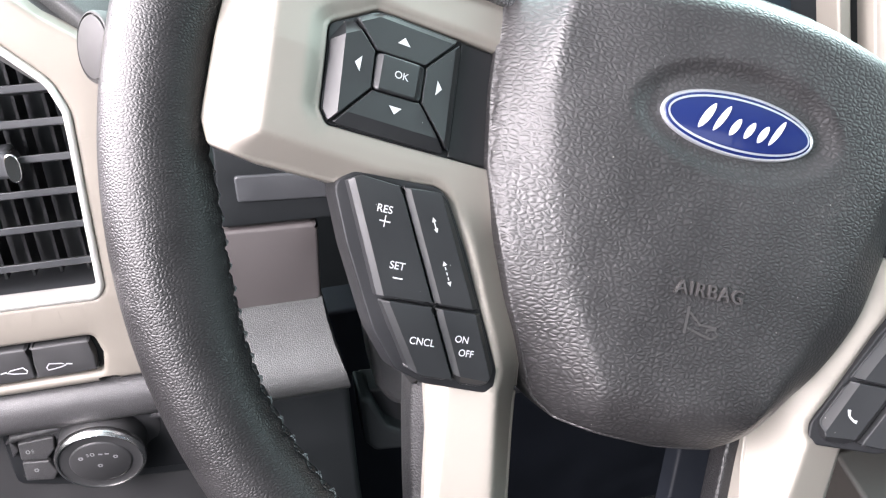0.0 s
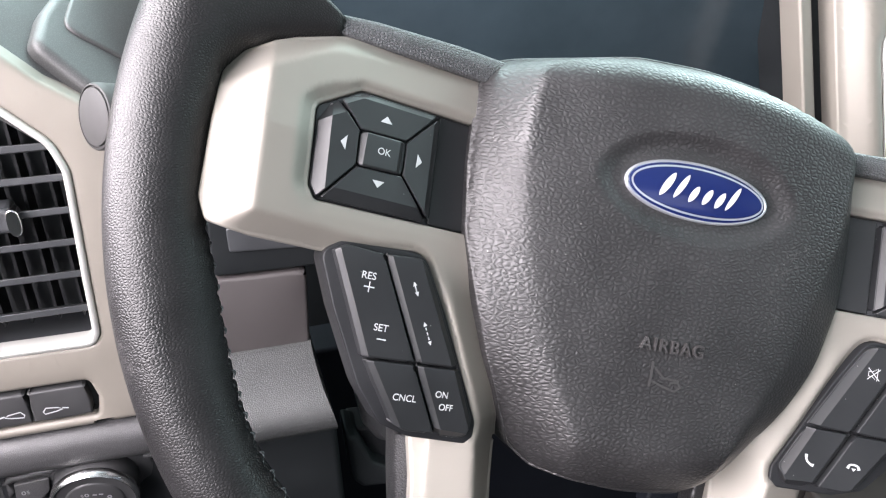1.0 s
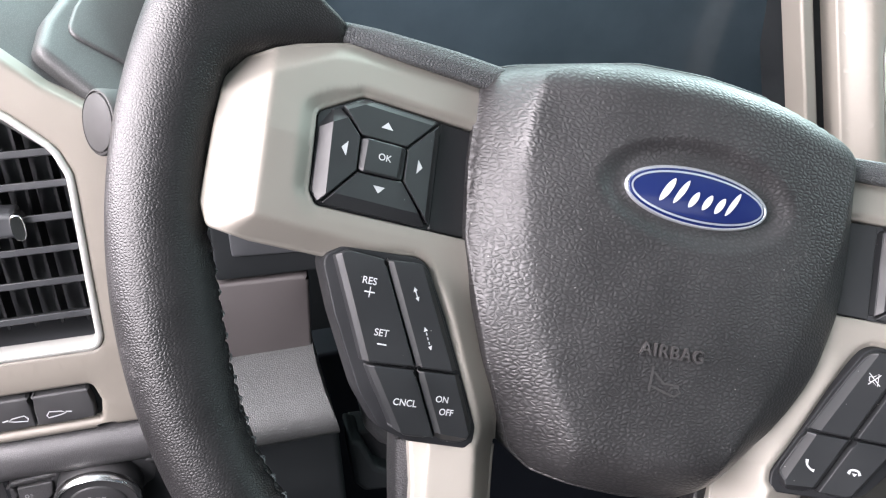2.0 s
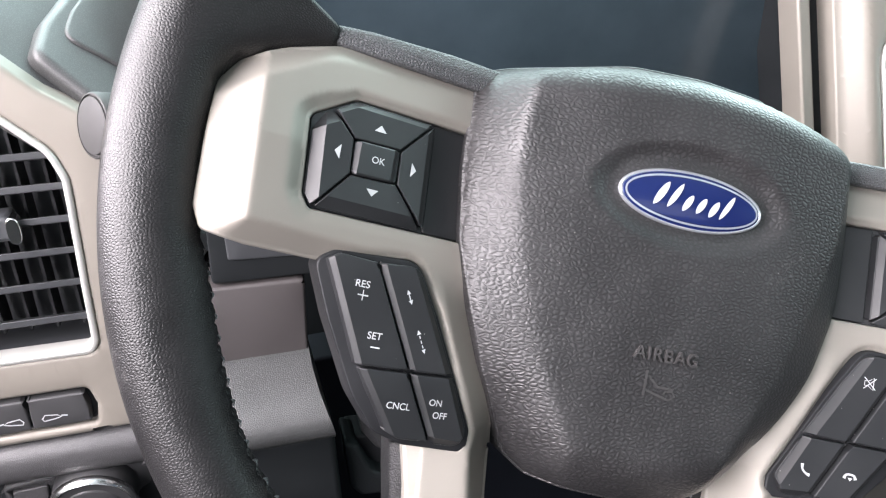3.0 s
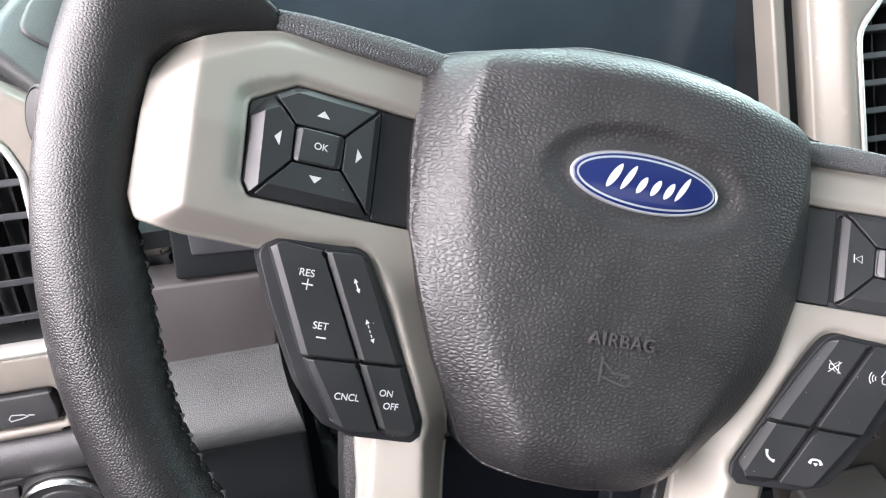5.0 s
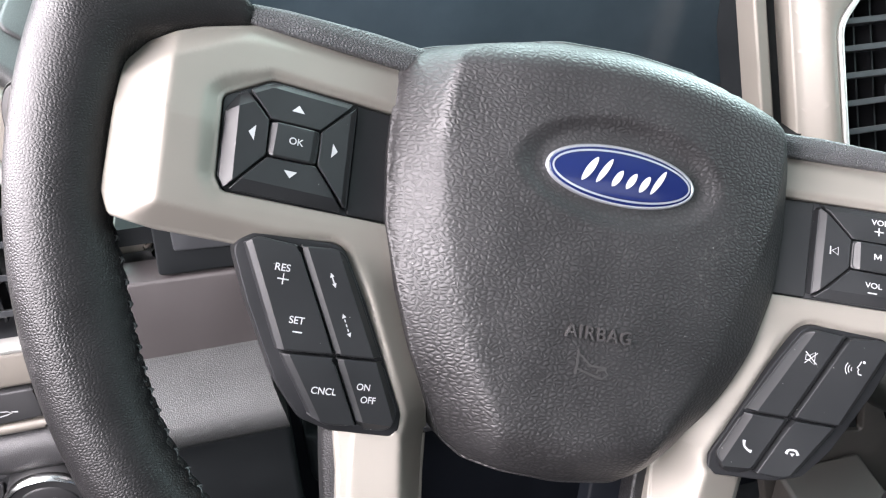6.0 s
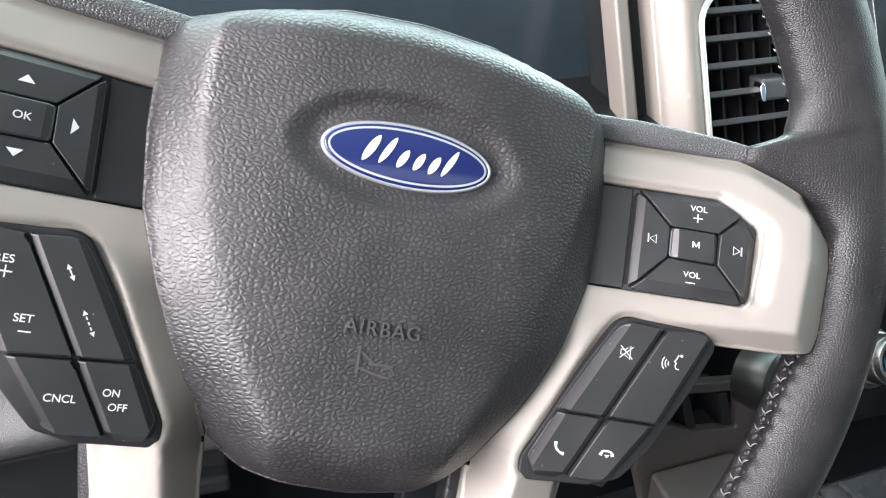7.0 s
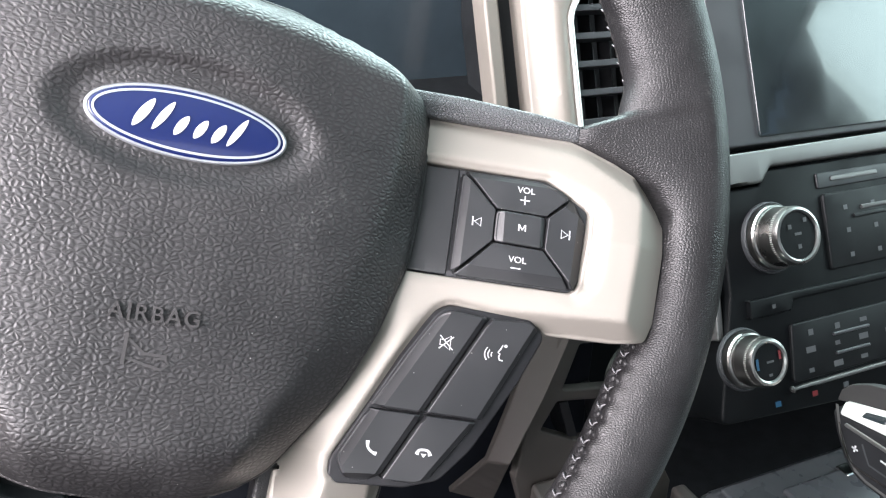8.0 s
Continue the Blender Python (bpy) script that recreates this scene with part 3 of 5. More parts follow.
air_side = softened([-103, -94, -82, -62, -42, -20, 5, 30, 43.6, 49.6, 54.6], [30, 44, 51, 62, 70.5, 78, 81, 81.5, 79, 64, 30])
air_head = softened([-82, -63, -30, 0, 30, 63, 82], [42.2, 49.6, 54.6, 56.2, 54.6, 49.6, 42.2])
air_foot = softened([-52, -44, -34, 0, 34, 44, 52], [-84, -94, -100.5, -103, -100.5, -94, -84], 3.0)


def airbag_face(x):
    return 7.0 - 0.0014 * x * x


def airbag_top(x, y):
    """A crowned face, a facet down either side that is steep above and shallow below, and rolled edges at head and foot."""
    u, wide = abs(x), air_side(y)
    crease = min(16.0 + 4.5 * ease(20, -40, y), 0.45 * wide)
    rim_z = -13.0 - 0.19 * y - 0.42 * ramp_up(-48 - y, 8.0)
    facet = rim_z + (airbag_face(wide - crease) - rim_z) * (wide - u) / crease
    side_fall = ramp_up(airbag_face(x) - facet, 1.3)
    head_fall = 13.0 * max(0.0, 1 - (air_head(x) - y) / 15.0) ** 2.2
    foot_fall = 16.0 * max(0.0, 1 - (y - air_foot(x)) / 22.0) ** 2.2
    z = airbag_face(x) - math.sqrt(side_fall ** 2 + head_fall ** 2 + foot_fall ** 2)
    d = min(airbag_dist(x, y), 3.2)
    z -= 3.2 * (1 - math.sqrt(max(0.0, 1 - (1 - d / 3.2) ** 2)))
    e = math.hypot((x - BADGE_AT[0]) / 41.0, (y - BADGE_AT[1] - 1.0) / 19.5)
    z -= 3.0 * (1 - ease(0.74, 1.0, e))
    return z


airbag = part("airbag_cover", plate(airbag_loop, airbag_top, edge=0.8, depth=22, cell=1.7, steps=3), AIRBAG, wheel,
              "dark grey grained vinyl airbag cover", smooth=50)
# raised marks; the light on their edges is put into a paler colour
writing("AIRBAG", -0.5, -46.0, 6.5, airbag_top, VINYL_SMOOTH, airbag, lift=0.35, thick=0.9, name="embossed_lettering", label="raised lettering in the vinyl", spacing=1.15)
horn = bmesh.new()
stroke(horn, [(-6.9, -60.6), (-6.9, -51.6)], 1.0, airbag_top, 0.8)
stroke(horn, [(-6.2, -53.4), (-1.6, -57.0), (4.6, -57.2)], 0.8, airbag_top, 0.45)
stroke(horn, [(-6.2, -58.6), (-0.4, -60.2), (3.4, -61.0), (5.4, -59.4), (4.0, -57.8), (1.4, -58.2), (1.0, -59.4)], 0.8, airbag_top, 0.45)
part("horn_symbol", horn, VINYL_SMOOTH, airbag, "raised horn symbol in the vinyl")

# badge: a blue enamel oval with a bright ring; its script is left as plain white strokes
BW, BH = 27.8, 9.65


def badge_top(x, y):
    e = math.hypot((x - BADGE_AT[0]) / BW, (y - BADGE_AT[1]) / BH)
    return 5.6 - 1.0 * e * e


def oval(a, b, n=96):
    return [Vector((BADGE_AT[0] + a * math.cos(2 * math.pi * k / n), BADGE_AT[1] + b * math.sin(2 * math.pi * k / n))) for k in range(n)]


badge = part("badge", plate(oval(BW, BH), badge_top, edge=0.9, depth=4, cell=2.5), BADGE_BLUE, wheel, "blue enamel oval badge with a bright ring")
ring = bmesh.new()
stroke(ring, oval(BW - 1.6, BH - 1.5, 120), 0.7, badge_top, 0.2, closed=True)
part("ring", ring, RING, badge, "bright ring")
edge = oval(BW + 0.1, BH + 0.1, 120)
turns = []
for i, p in enumerate(edge):
    d = (edge[(i + 1) % 120] - edge[i - 1]).normalized()
    m = Matrix((Vector((d.y, -d.x, 0)), Vector((0, 0, 1)), Vector((-d.x, -d.y, 0)))).transposed().to_4x4()
    m.translation = Vector((p.x, p.y, badge_top(p.x, p.y) - 0.9))
    turns.append(m)
part("outer_ring", sweep(turns, [(0.75 * math.cos(math.pi * k / 5), 0.95 * math.sin(math.pi * k / 5)) for k in range(10)], closed=True), RING, badge, "bright metal edge")
part("base", plate(oval(BW + 0.7, BH + 0.7), flat(3.2), edge=0.4, depth=5), GAP, badge, "black base")


def brush(bm, points, widths, top, lift):
    """A white stroke that swells and thins along a smooth line."""
    fine = []
    pts = [Vector(p) for p in points]
    for i in range(len(pts) - 1):
        p0, p1, p2, p3 = pts[max(i - 1, 0)], pts[i], pts[i + 1], pts[min(i + 2, len(pts) - 1)]
        for k in range(6):
            f = k / 6
            fine.append((0.5 * (2 * p1 + (p2 - p0) * f + (2 * p0 - 5 * p1 + 4 * p2 - p3) * f * f + (3 * p1 - p0 - 3 * p2 + p3) * f ** 3),
                         widths[i] * (1 - f) + widths[i + 1] * f))
    fine.append((pts[-1], widths[-1]))
    rows = []
    for i, (p, w) in enumerate(fine):
        d = fine[min(i + 1, len(fine) - 1)][0] - fine[max(i - 1, 0)][0]
        n = Vector((-d.y, d.x)).normalized() * w / 2
        rows.append([bm.verts.new((q.x, q.y, top(q.x, q.y) + lift)) for q in (p + n, p - n)])
    for a, b in zip(rows, rows[1:]):
        bm.faces.new((a[0], a[1], b[1], b[0]))


bx, by = BADGE_AT


def white_stroke(points, widths):
    bm = bmesh.new()
    brush(bm, points, widths, badge_top, 0.26)
    part("white_stroke", bm, INK, badge, "plain white slanted stroke")


def white_drop(x, y, length, w):
    """A plain slanted drop."""
    ts = [k / 8 for k in range(9)]
    white_stroke([(x + (0.5 - t) * length * 0.55, y + (0.5 - t) * length) for t in ts], [0.25 + w * math.sin(math.pi * t) ** 0.6 for t in ts])


for dx, dy, length, w in ((-12.8, 0.6, 8.8, 2.5), (-7.4, 0.8, 9.0, 2.0), (-2.2, -1.0, 6.0, 2.3), (3.2, -1.0, 5.8, 2.3), (8.4, -1.2, 6.0, 2.4), (13.6, 0.4, 9.0, 1.9)):
    white_drop(bx + dx, by + dy, length, w)

# -- buttons --


def bevel_cuts(points, falls, width):
    """Where the bevels along chosen sides begin, as cuts through a face."""
    c = sum((Vector(p) for p in points), Vector((0, 0))) / len(points)
    out = []
    for a, q in falls:
        a, q = Vector(a), Vector(q)
        n = Vector((-(q - a).y, (q - a).x)).normalized()
        if n.dot(c - a) < 0:
            n = -n
        out.append((a + n * width, n))
    return out


def button(points, top, radii=1.2, edge=0.9, depth=5.0, step=3.0, label="", falls=(), width=1.0, parent=None, extra=0.0, lips=()):
    return part("button", plate(rounded(points, radii, step_length=step), top, edge=edge, depth=depth, cuts=bevel_cuts(points, falls, width) + (bevel_cuts(points, falls, extra) if extra else []) + bevel_cuts(points, lips, 2.6)), BUTTON, parent or wheel, label, smooth=14)


def sloped(base, rise, falls, width, drop, second=(0.0, 0.0)):
    """A face that falls away near chosen sides of its outline, the sides given as pairs of points."""
    def f(x, y):
        z = base(x, y) + rise
        p = Vector((x, y))
        for a, b in falls:
            a, b = Vector(a), Vector(b)
            n = (b - a).normalized()
            d = abs((p - a).x * n.y - (p - a).y * n.x)
            z -= drop * max(0.0, 1 - d / width) + second[1] * max(0.0, second[0] - d)
        return z
    return f


for side in (-1, 1):
    s = lambda pts: [(side * p[0], p[1]) for p in pts]
    # panel beside the pad, up to the airbag
    panel = rounded(s([(72, 18.2), (93.6, 18.2), (92.0, -20.2), (72, -20.4)]), 1.0, step_length=5)
    part("pad_panel", plate(panel, shifted(pad_plane, -2.4), edge=0.6, depth=8, cell=6), BUTTON, wheel, "black plastic panel beside the pad")
    bed = rounded(s([(91, 18.4), (123, 18.5), (137.0, 9.6), (134.9, -16), (132.4, -19.8), (91, -20.6)]), [1, 5, 3, 3, 3, 1], step_length=5)
    part("pad_bed", plate(bed, shifted(pad_plane, -3.2), edge=0.3, depth=6, cell=8), GAP, wheel, "black gap round the pad")
    up, ri, dn, le = None, None, None, None
    TL, T2, TR, BR, BL = (136.4, 9.6), (122.9, 17.7), (93.9, 17.7), (92.3, -19.8), (132.2, -19.2)
    MID = (134.5, -15.6)
    oTL, oTR, oBR, oBL = (122.2, 5.5), (105.0, 5.7), (104.6, -6.4), (121.5, -6.7)
    TLs = (129.9, 13.4)                       # where the gap meets the outline
    g = 0.5
    shapes = {
        "up": ([(TLs[0] - g, TLs[1]), T2, (TR[0] + g * 1.6, TR[1]), (oTR[0] + g, oTR[1]), (oTL[0] - g, oTL[1])], [(T2, TR), (T2, TLs)]),
        "outer": ([(TLs[0] + g, TLs[1] - g), TL, MID, BL, (oBL[0], oBL[1] + g), (oTL[0], oTL[1] - g)], [(TL, MID), (TL, TLs)]),
        "down": ([(BL[0] - g * 2, BL[1]), (BR[0] + g * 2, BR[1]), (oBR[0] + g, oBR[1]), (oBL[0] - g, oBL[1])], [(BL, BR)]),
        "inner": ([(TR[0], TR[1] - g), (BR[0], BR[1] + g), (oBR[0], oBR[1] + g), (oTR[0], oTR[1] - g)], [(TR, BR)]),
    }
    for key, (pts, falls) in shapes.items():
        width, drop = {"up": (2.0, 1.8), "down": (4.2, 2.3), "outer": (4.4, 4.2), "inner": (2.2, 1.9)}[key]
        falls = [(s([a])[0], s([b])[0]) for a, b in falls]
        top = sloped(pad_plane, 1.3, falls, width, drop)
        made = button(s(pts), top, 0.7, 0.45, 5, 2.0, "black rocker of the five-way pad", falls, width)
        mk = bmesh.new()
        if side < 0:
            mx, my = {"up": (-113.5, 10.8), "outer": (-126.8, -0.1), "down": (-112.9, -10.8), "inner": (-99.5, 0.1)}[key]
            tri = {"up": [(-2.6, -1.3), (2.6, -1.3), (0, 1.5)], "down": [(-2.6, 1.3), (2.6, 1.3), (0, -1.5)],
                   "outer": [(1.2, -3.0), (1.2, 3.0), (-1.2, 0)], "inner": [(-1.2, -3.0), (-1.2, 3.0), (1.2, 0)]}[key]
            patch(mk, [(mx + 0.82 * a, my + 0.82 * b) for a, b in tri], top)
            part("arrow", mk, INK, made, "white printed arrow")
        elif key in ("up", "down"):
            vy = 13.5 if key == "up" else -11.4
            writing("VOL", 114.2 if key == "up" else 112.8, vy, 3.0, top, INK, made, label="white printed lettering")
            my = vy - 3.5 if key == "up" else vy - 2.9
            vx = 114.0 if key == "up" else 112.4
            stroke(mk, [(vx - 1.6, my), (vx + 1.6, my)], 0.4, top)
            if key == "up":
                stroke(mk, [(vx, my - 1.6), (vx, my + 1.6)], 0.4, top, 0.13)
            part("sign", mk, INK, made, "white printed sign")
        else:
            mx, d = (99.0, -1) if key == "inner" else (127.6, 1)
            t3 = [(mx - 1.2 * d, -1.5), (mx - 1.2 * d, 1.5), (mx + 1.0 * d, 0)]
            stroke(mk, t3, 0.36, top, closed=True)
            stroke(mk, [(mx + 1.5 * d, -1.6), (mx + 1.5 * d, 1.6)], 0.42, top)
            part("skip_symbol", mk, INK, made, "white printed skip symbol")
    ok_falls = [((side * 121.7, 6), (side * 121.7, -6)), ((side * 105.0, 6), (side * 105.0, -6))]
    ok_top = sloped(pad_plane, 2.3, ok_falls, 2.4, 2.2)
    ok_pts = s([(121.8, 5.0), (105.3, 5.2), (105.0, -6.0), (121.1, -6.3)])
    okb = button(ok_pts, ok_top, 1.8, 0.8, 5, 2.0, "black centre button of the five-way pad", ok_falls, 2.4)
    if side < 0:
        writing("OK", -112.7, -0.1, 3.2, ok_top, INK, okb, label="white printed lettering")
    else:
        mk = bmesh.new()
        for k, (a, b) in enumerate((((-1.05, -1.15), (-1.05, 1.15)), ((-1.0, 1.15), (0.0, -0.75)), ((0.0, -0.75), (1.0, 1.15)), ((1.05, 1.15), (1.05, -1.15)))):
            stroke(mk, [(113.2 + a[0], a[1]), (113.2 + b[0], b[1])], 0.36, ok_top, 0.22 + 0.006 * k)
        part("lettering", mk, INK, okb, "white printed lettering")

    # lower cluster of four buttons in its own housing
    house = rounded(s(HOUSE), HOUSE_ROUND, step_length=2.5)
    part("switch_housing", plate(house, shifted(cluster_plane, -2.2), edge=0.8, depth=16, flare=1.5), HOUSING, wheel, "black plastic housing round the switches", smooth=50)

    def line_at(y, p, q):
        f = (y - p[1]) / (q[1] - p[1])
        return p[0] + (q[0] - p[0]) * f
    D0, D1 = (106.8, -31.5), (76.6, -90.5)        # the divider
    cut = -67.1
    out_top = [(line_at(-32.8, D0, D1) + 0.3, -32.8), (119.4, -31.9), (125.4, -35.6), (118.2, -51), (110.4, cut + 0.4), (line_at(cut, D0, D1) + 0.4, cut + 0.4)]
    out_bot = [(line_at(cut, D0, D1) + 0.4, cut - 0.5), (109.8, cut - 0.5), (104.0, -77.4), (96.2, -86.4), (88, -89.6), (line_at(-89.8, D0, D1) + 0.4, -89.8)]
    in_top = [(line_at(-32.8, D0, D1) - 0.3, -32.8), (91.0, -31.8), (84.4, -43.0), (71.6, cut + 0.4), (line_at(cut, D0, D1) - 0.4, cut + 0.4)]
    in_bot = [(line_at(cut, D0, D1) - 0.4, cut - 0.5), (71.2, cut - 0.5), (62.9, -84.6), (65.8, -91.4), (line_at(-91.0, D0, D1) - 0.4, -91.0)]
    for key, pts, rad in (("out_top", out_top, [0.6, 3, 3, 8, 0.6, 0.6]), ("out_bot", out_bot, [0.6, 0.6, 8, 6, 6, 0.6]),
                          ("in_top", in_top, [0.6, 7, 8, 0.6, 0.6]), ("in_bot", in_bot, [0.6, 0.6, 4, 5, 0.6])):
        # a narrow chamfer and a steeper flank outside; on the inner switches a lip towards the airbag
        if key.startswith("out"):
            falls, width, second = [((125.4, -35.6), (110.4, cut))] if key == "out_top" else [((109.8, cut), (97.2, -86.0))], 4.9, (2.9, 1.5)
        else:
            falls, width, second = [(D0, D1)], 2.5, (0.0, 0.0)
        falls = [(s([a])[0], s([b])[0]) for a, b in falls]
        lips = [(s([a])[0], s([b])[0]) for a, b in ([((84.4, -43.0), (71.6, cut))] if key == "in_top" else [((71.2, cut), (62.9, -84.6)), ((65.8, -91.4), D1)] if key == "in_bot" else [])]
        face_top = sloped(cluster_plane, 1.2, falls, width, 0.72 * width, second)
        top = (lambda f, lp: lambda x, y: f(x, y) - 3.2 * max([max(0.0, 1 - abs((x - a[0]) * (q[1] - a[1]) - (y - a[1]) * (q[0] - a[0])) / math.dist(a, q) / 2.6) for a, q in lp], default=0.0))(face_top, lips)
        made = button(s(pts), top, rad, 0.6, 6, 2.2, "black switch of the lower cluster", falls, width, extra=second[0], lips=lips)
        mk = bmesh.new()
        if side < 0:
            if key == "out_top":
                writing("RES", -110.2, -40.6, 3.3, top, INK, made, turn=-1, label="white printed lettering")
                writing("SET", -102.9, -56.8, 3.3, top, INK, made, turn=-1, label="white printed lettering")
                stroke(mk, [(-111.3, -44.1), (-107.7, -44.2)], 0.42, top)
                stroke(mk, [(-109.5, -42.4), (-109.5, -45.9)], 0.34, top, 0.13)
                stroke(mk, [(-103.7, -60.4), (-100.5, -60.5)], 0.42, top)
            elif key == "out_bot":
                writing("CNCL", -90.3, -78.7, 3.2, top, INK, made, turn=-1, label="white printed lettering")
            elif key == "in_bot":
                writing("ON", -76.9, -76.4, 3.1, top, INK, made, turn=-1, label="white printed lettering")
                writing("OFF", -74.6, -80.6, 3.1, top, INK, made, turn=-1, label="white printed lettering")
            else:
                for ax, ay, hl, dashed in ((-93.2, -42.3, 2.6, False), (-86.2, -56.5, 4.2, True)):
                    d = Vector((0.52, -1)).normalized()
                    n = Vector((-d.y, d.x))
                    c = Vector((ax, ay))
                    for sg in (-1, 1):
                        tip = c + d * sg * hl
                        b2 = c + d * sg * (hl - 1.5)
                        patch(mk, [tip, b2 + n * 0.75, b2 - n * 0.75], top)
                    if dashed:
                        for g0, g1 in ((-2.2, -1.2), (-0.5, 0.5), (1.2, 2.2)):
                            stroke(mk, [c + d * g0, c + d * g1], 0.38, top)
                    else:
                        stroke(mk, [c - d * 1.2, c + d * 1.2], 0.38, top)
        else:
            if key == "in_top":        # muted loudspeaker
                x, y = 92.2, -42.8
                stroke(mk, [(x - 2.0, y - 0.9), (x - 2.0, y + 0.9), (x - 0.6, y + 0.9), (x + 1.4, y + 2.4), (x + 1.4, y - 2.4), (x - 0.6, y - 0.9)], 0.30, top, closed=True)
                stroke(mk, [(x - 2.2, y + 2.2), (x + 2.4, y - 2.2)], 0.34, top, 0.13)
                stroke(mk, [(x - 2.2, y - 2.2), (x + 2.4, y + 2.2)], 0.34, top, 0.135)
            elif key == "out_top":     # voice waves
                x, y = 109.2, -43.6
                for k in range(3):
                    r = 1.1 + 1.1 * k
                    stroke(mk, [(x - 0.6 - r * math.cos(a), y - 0.8 + r * math.sin(a)) for a in (-0.7, -0.35, 0, 0.35, 0.7)], 0.32, top)
                stroke(mk, [(x + 1.9, y + 2.7), (x + 1.3, y + 1.3), (x + 0.5, y + 0.1), (x + 1.2, y - 0.3), (x + 0.9, y - 1.2), (x + 1.2, y - 2.3), (x + 2.4, y - 2.5)], 0.40, top)
                patch(mk, [(x + 2.9 + 0.55 * math.cos(a), y + 2.5 + 0.55 * math.sin(a)) for a in (math.pi * 2 * n / 10 for n in range(10))], top, 0.22)
            elif key == "in_bot":      # receiver
                x, y = 72.9, -79.7
                brush(mk, [(x - 1.5, y + 1.9), (x - 1.2, y - 0.2), (x + 0.3, y - 1.6), (x + 1.7, y - 2.0)], (1.25, 0.75, 0.75, 1.3), top, 0.13)
            else:                      # hung-up receiver
                x, y = 89.6, -79.2
                brush(mk, [(x - 2.2, y - 1.0), (x - 1.3, y + 0.5), (x + 1.3, y + 0.5), (x + 2.2, y - 1.0)], (1.25, 0.75, 0.75, 1.25), top, 0.13)
                patch(mk, [(x - 0.9, y - 0.6), (x + 0.9, y - 0.6), (x, y - 1.8)], top)
        if mk.faces:
            part("symbol", mk, INK, made, "white printed symbol")
        else:
            mk.free()

# hub behind the airbag
part("hub", lathe([(0, -30), (42, -30), (48, -36), (46, -50), (44, -56), (0, -56)], 48), HOUSING, wheel, "black plastic hub")

# ---- steering column, stalk and lock ----


def frames_along(points, up=(0, 0, 1)):
    out = []
    pts = [Vector(p) for p in points]
    for i, p in enumerate(pts):
        d = (pts[min(i + 1, len(pts) - 1)] - pts[max(i - 1, 0)]).normalized()
        x = d.cross(Vector(up)).normalized()
        y = x.cross(d)
        m = Matrix((x, y, d)).transposed().to_4x4()
        m.translation = p
        out.append(m)
    return out


def superellipse(a, b, p=3.0, n=40):
    out = []
    for k in range(n):
        t = 2 * math.pi * k / n
        c, s = math.cos(t), math.sin(t)
        out.append((a * math.copysign(abs(c) ** (2 / p), c), b * math.copysign(abs(s) ** (2 / p), s)))
    return out


column = thing("steering_column", "black plastic steering column shroud behind the wheel", "steering column", COLUMN)
sizes = [(40, 34), (52, 40), (56, 42), (58, 44), (60, 46), (60, 46)]
part("shroud", sweep(frames_along([(0, -12, -52), (0, -12, -60), (0, -14, -95), (0, -18, -140), (0, -20, -200), (0, -22, -280)], (0, 1, 0)),
                     lambda i: superellipse(sizes[i][0], sizes[i][1], 3.6)), HOUSING, column, "black plastic shroud", smooth=40)
part("tilt_lever", sweep(frames_along([(-40, -62, -150), (-62, -82, -140), (-76, -92, -120)], (0, 0, 1)), superellipse(7, 3.5, 3, 16)), HOUSING, column, "black tilt lever")

stalk = thing("turn_signal_stalk", "dark grey turn signal stalk with a round end cap", "stalk")
END = Vector((-206, 95, 710))
out_dir = Vector((-0.80, -0.55, 0.22)).normalized()
part("arm", sweep(frames_along([(-60, 120, 690), (-100, 115, 695), (-150, 108, 702), (-185, 100, 706), tuple(END - out_dir * 10)]),
                  lambda i: superellipse((10, 9, 8, 9, 11)[i], (8, 7.5, 7.5, 9, 11)[i], 2.4, 24)), DASH_DARK, stalk, "dark grey arm")
cap_m = Matrix.Translation(END) @ out_dir.to_track_quat('Z', 'Y').to_matrix().to_4x4()
part("end_cap", lathe([(10.5, -22), (12.5, -14), (13.2, -4), (13.2, -1.0), (12.8, -0.2), (12.2, 0.1), (12.0, -0.9), (11.5, -0.9), (11.3, 0.2), (10.6, 0.5), (0, 0.8)], 48, cap_m), CAP, stalk, "grey round end cap")

lock = thing("ignition_lock", "satin metal ignition lock with a dark face and key slot", "ignition lock")
lock_m = Matrix.Translation(Vector((257, 72, 486))) @ Vector((0.36, -0.90, 0.14)).to_track_quat('Z', 'Y').to_matrix().to_4x4()
part("barrel", lathe([(20, -24), (21, -16), (22, -8), (21, -3), (17.5, 0), (16.8, -1.4), (14.6, -1.6), (14.2, 0.6), (0, 0.9)], 40, lock_m), LOCK, lock, "satin metal barrel")
part("bezel", lathe([(14.4, -0.5), (14.4, 1.2), (11.0, 1.6), (10.6, 0.2)], 40, lock_m), VENT, lock, "grey bezel")
slot = bmesh.new()
box(-1.2, 1.2, -5, 5, 1.0, 1.7, slot)
bmesh.ops.transform(slot, matrix=lock_m, verts=slot.verts)
part("lock_face", lathe([(10.8, 0.2), (10.6, 1.0), (0, 1.1)], 40, lock_m), GAP, lock, "black face")
part("key_slot", slot, INK_GREY, lock, "worn metal key slot")
tick = bmesh.new()
for a in (40, 90, 140):
    r = Vector((math.cos(radians(a)), math.sin(radians(a)), 0))
    n = Vector((-r.y, r.x, 0))
    tick.faces.new([tick.verts.new(lock_m @ (r * q + n * w + Vector((0, 0, 1.75)))) for q, w in ((12.0, -0.5), (13.6, -0.5), (13.6, 0.5), (12.0, 0.5))])
part("position_mark", tick, INK_GREY, lock, "grey position marks")

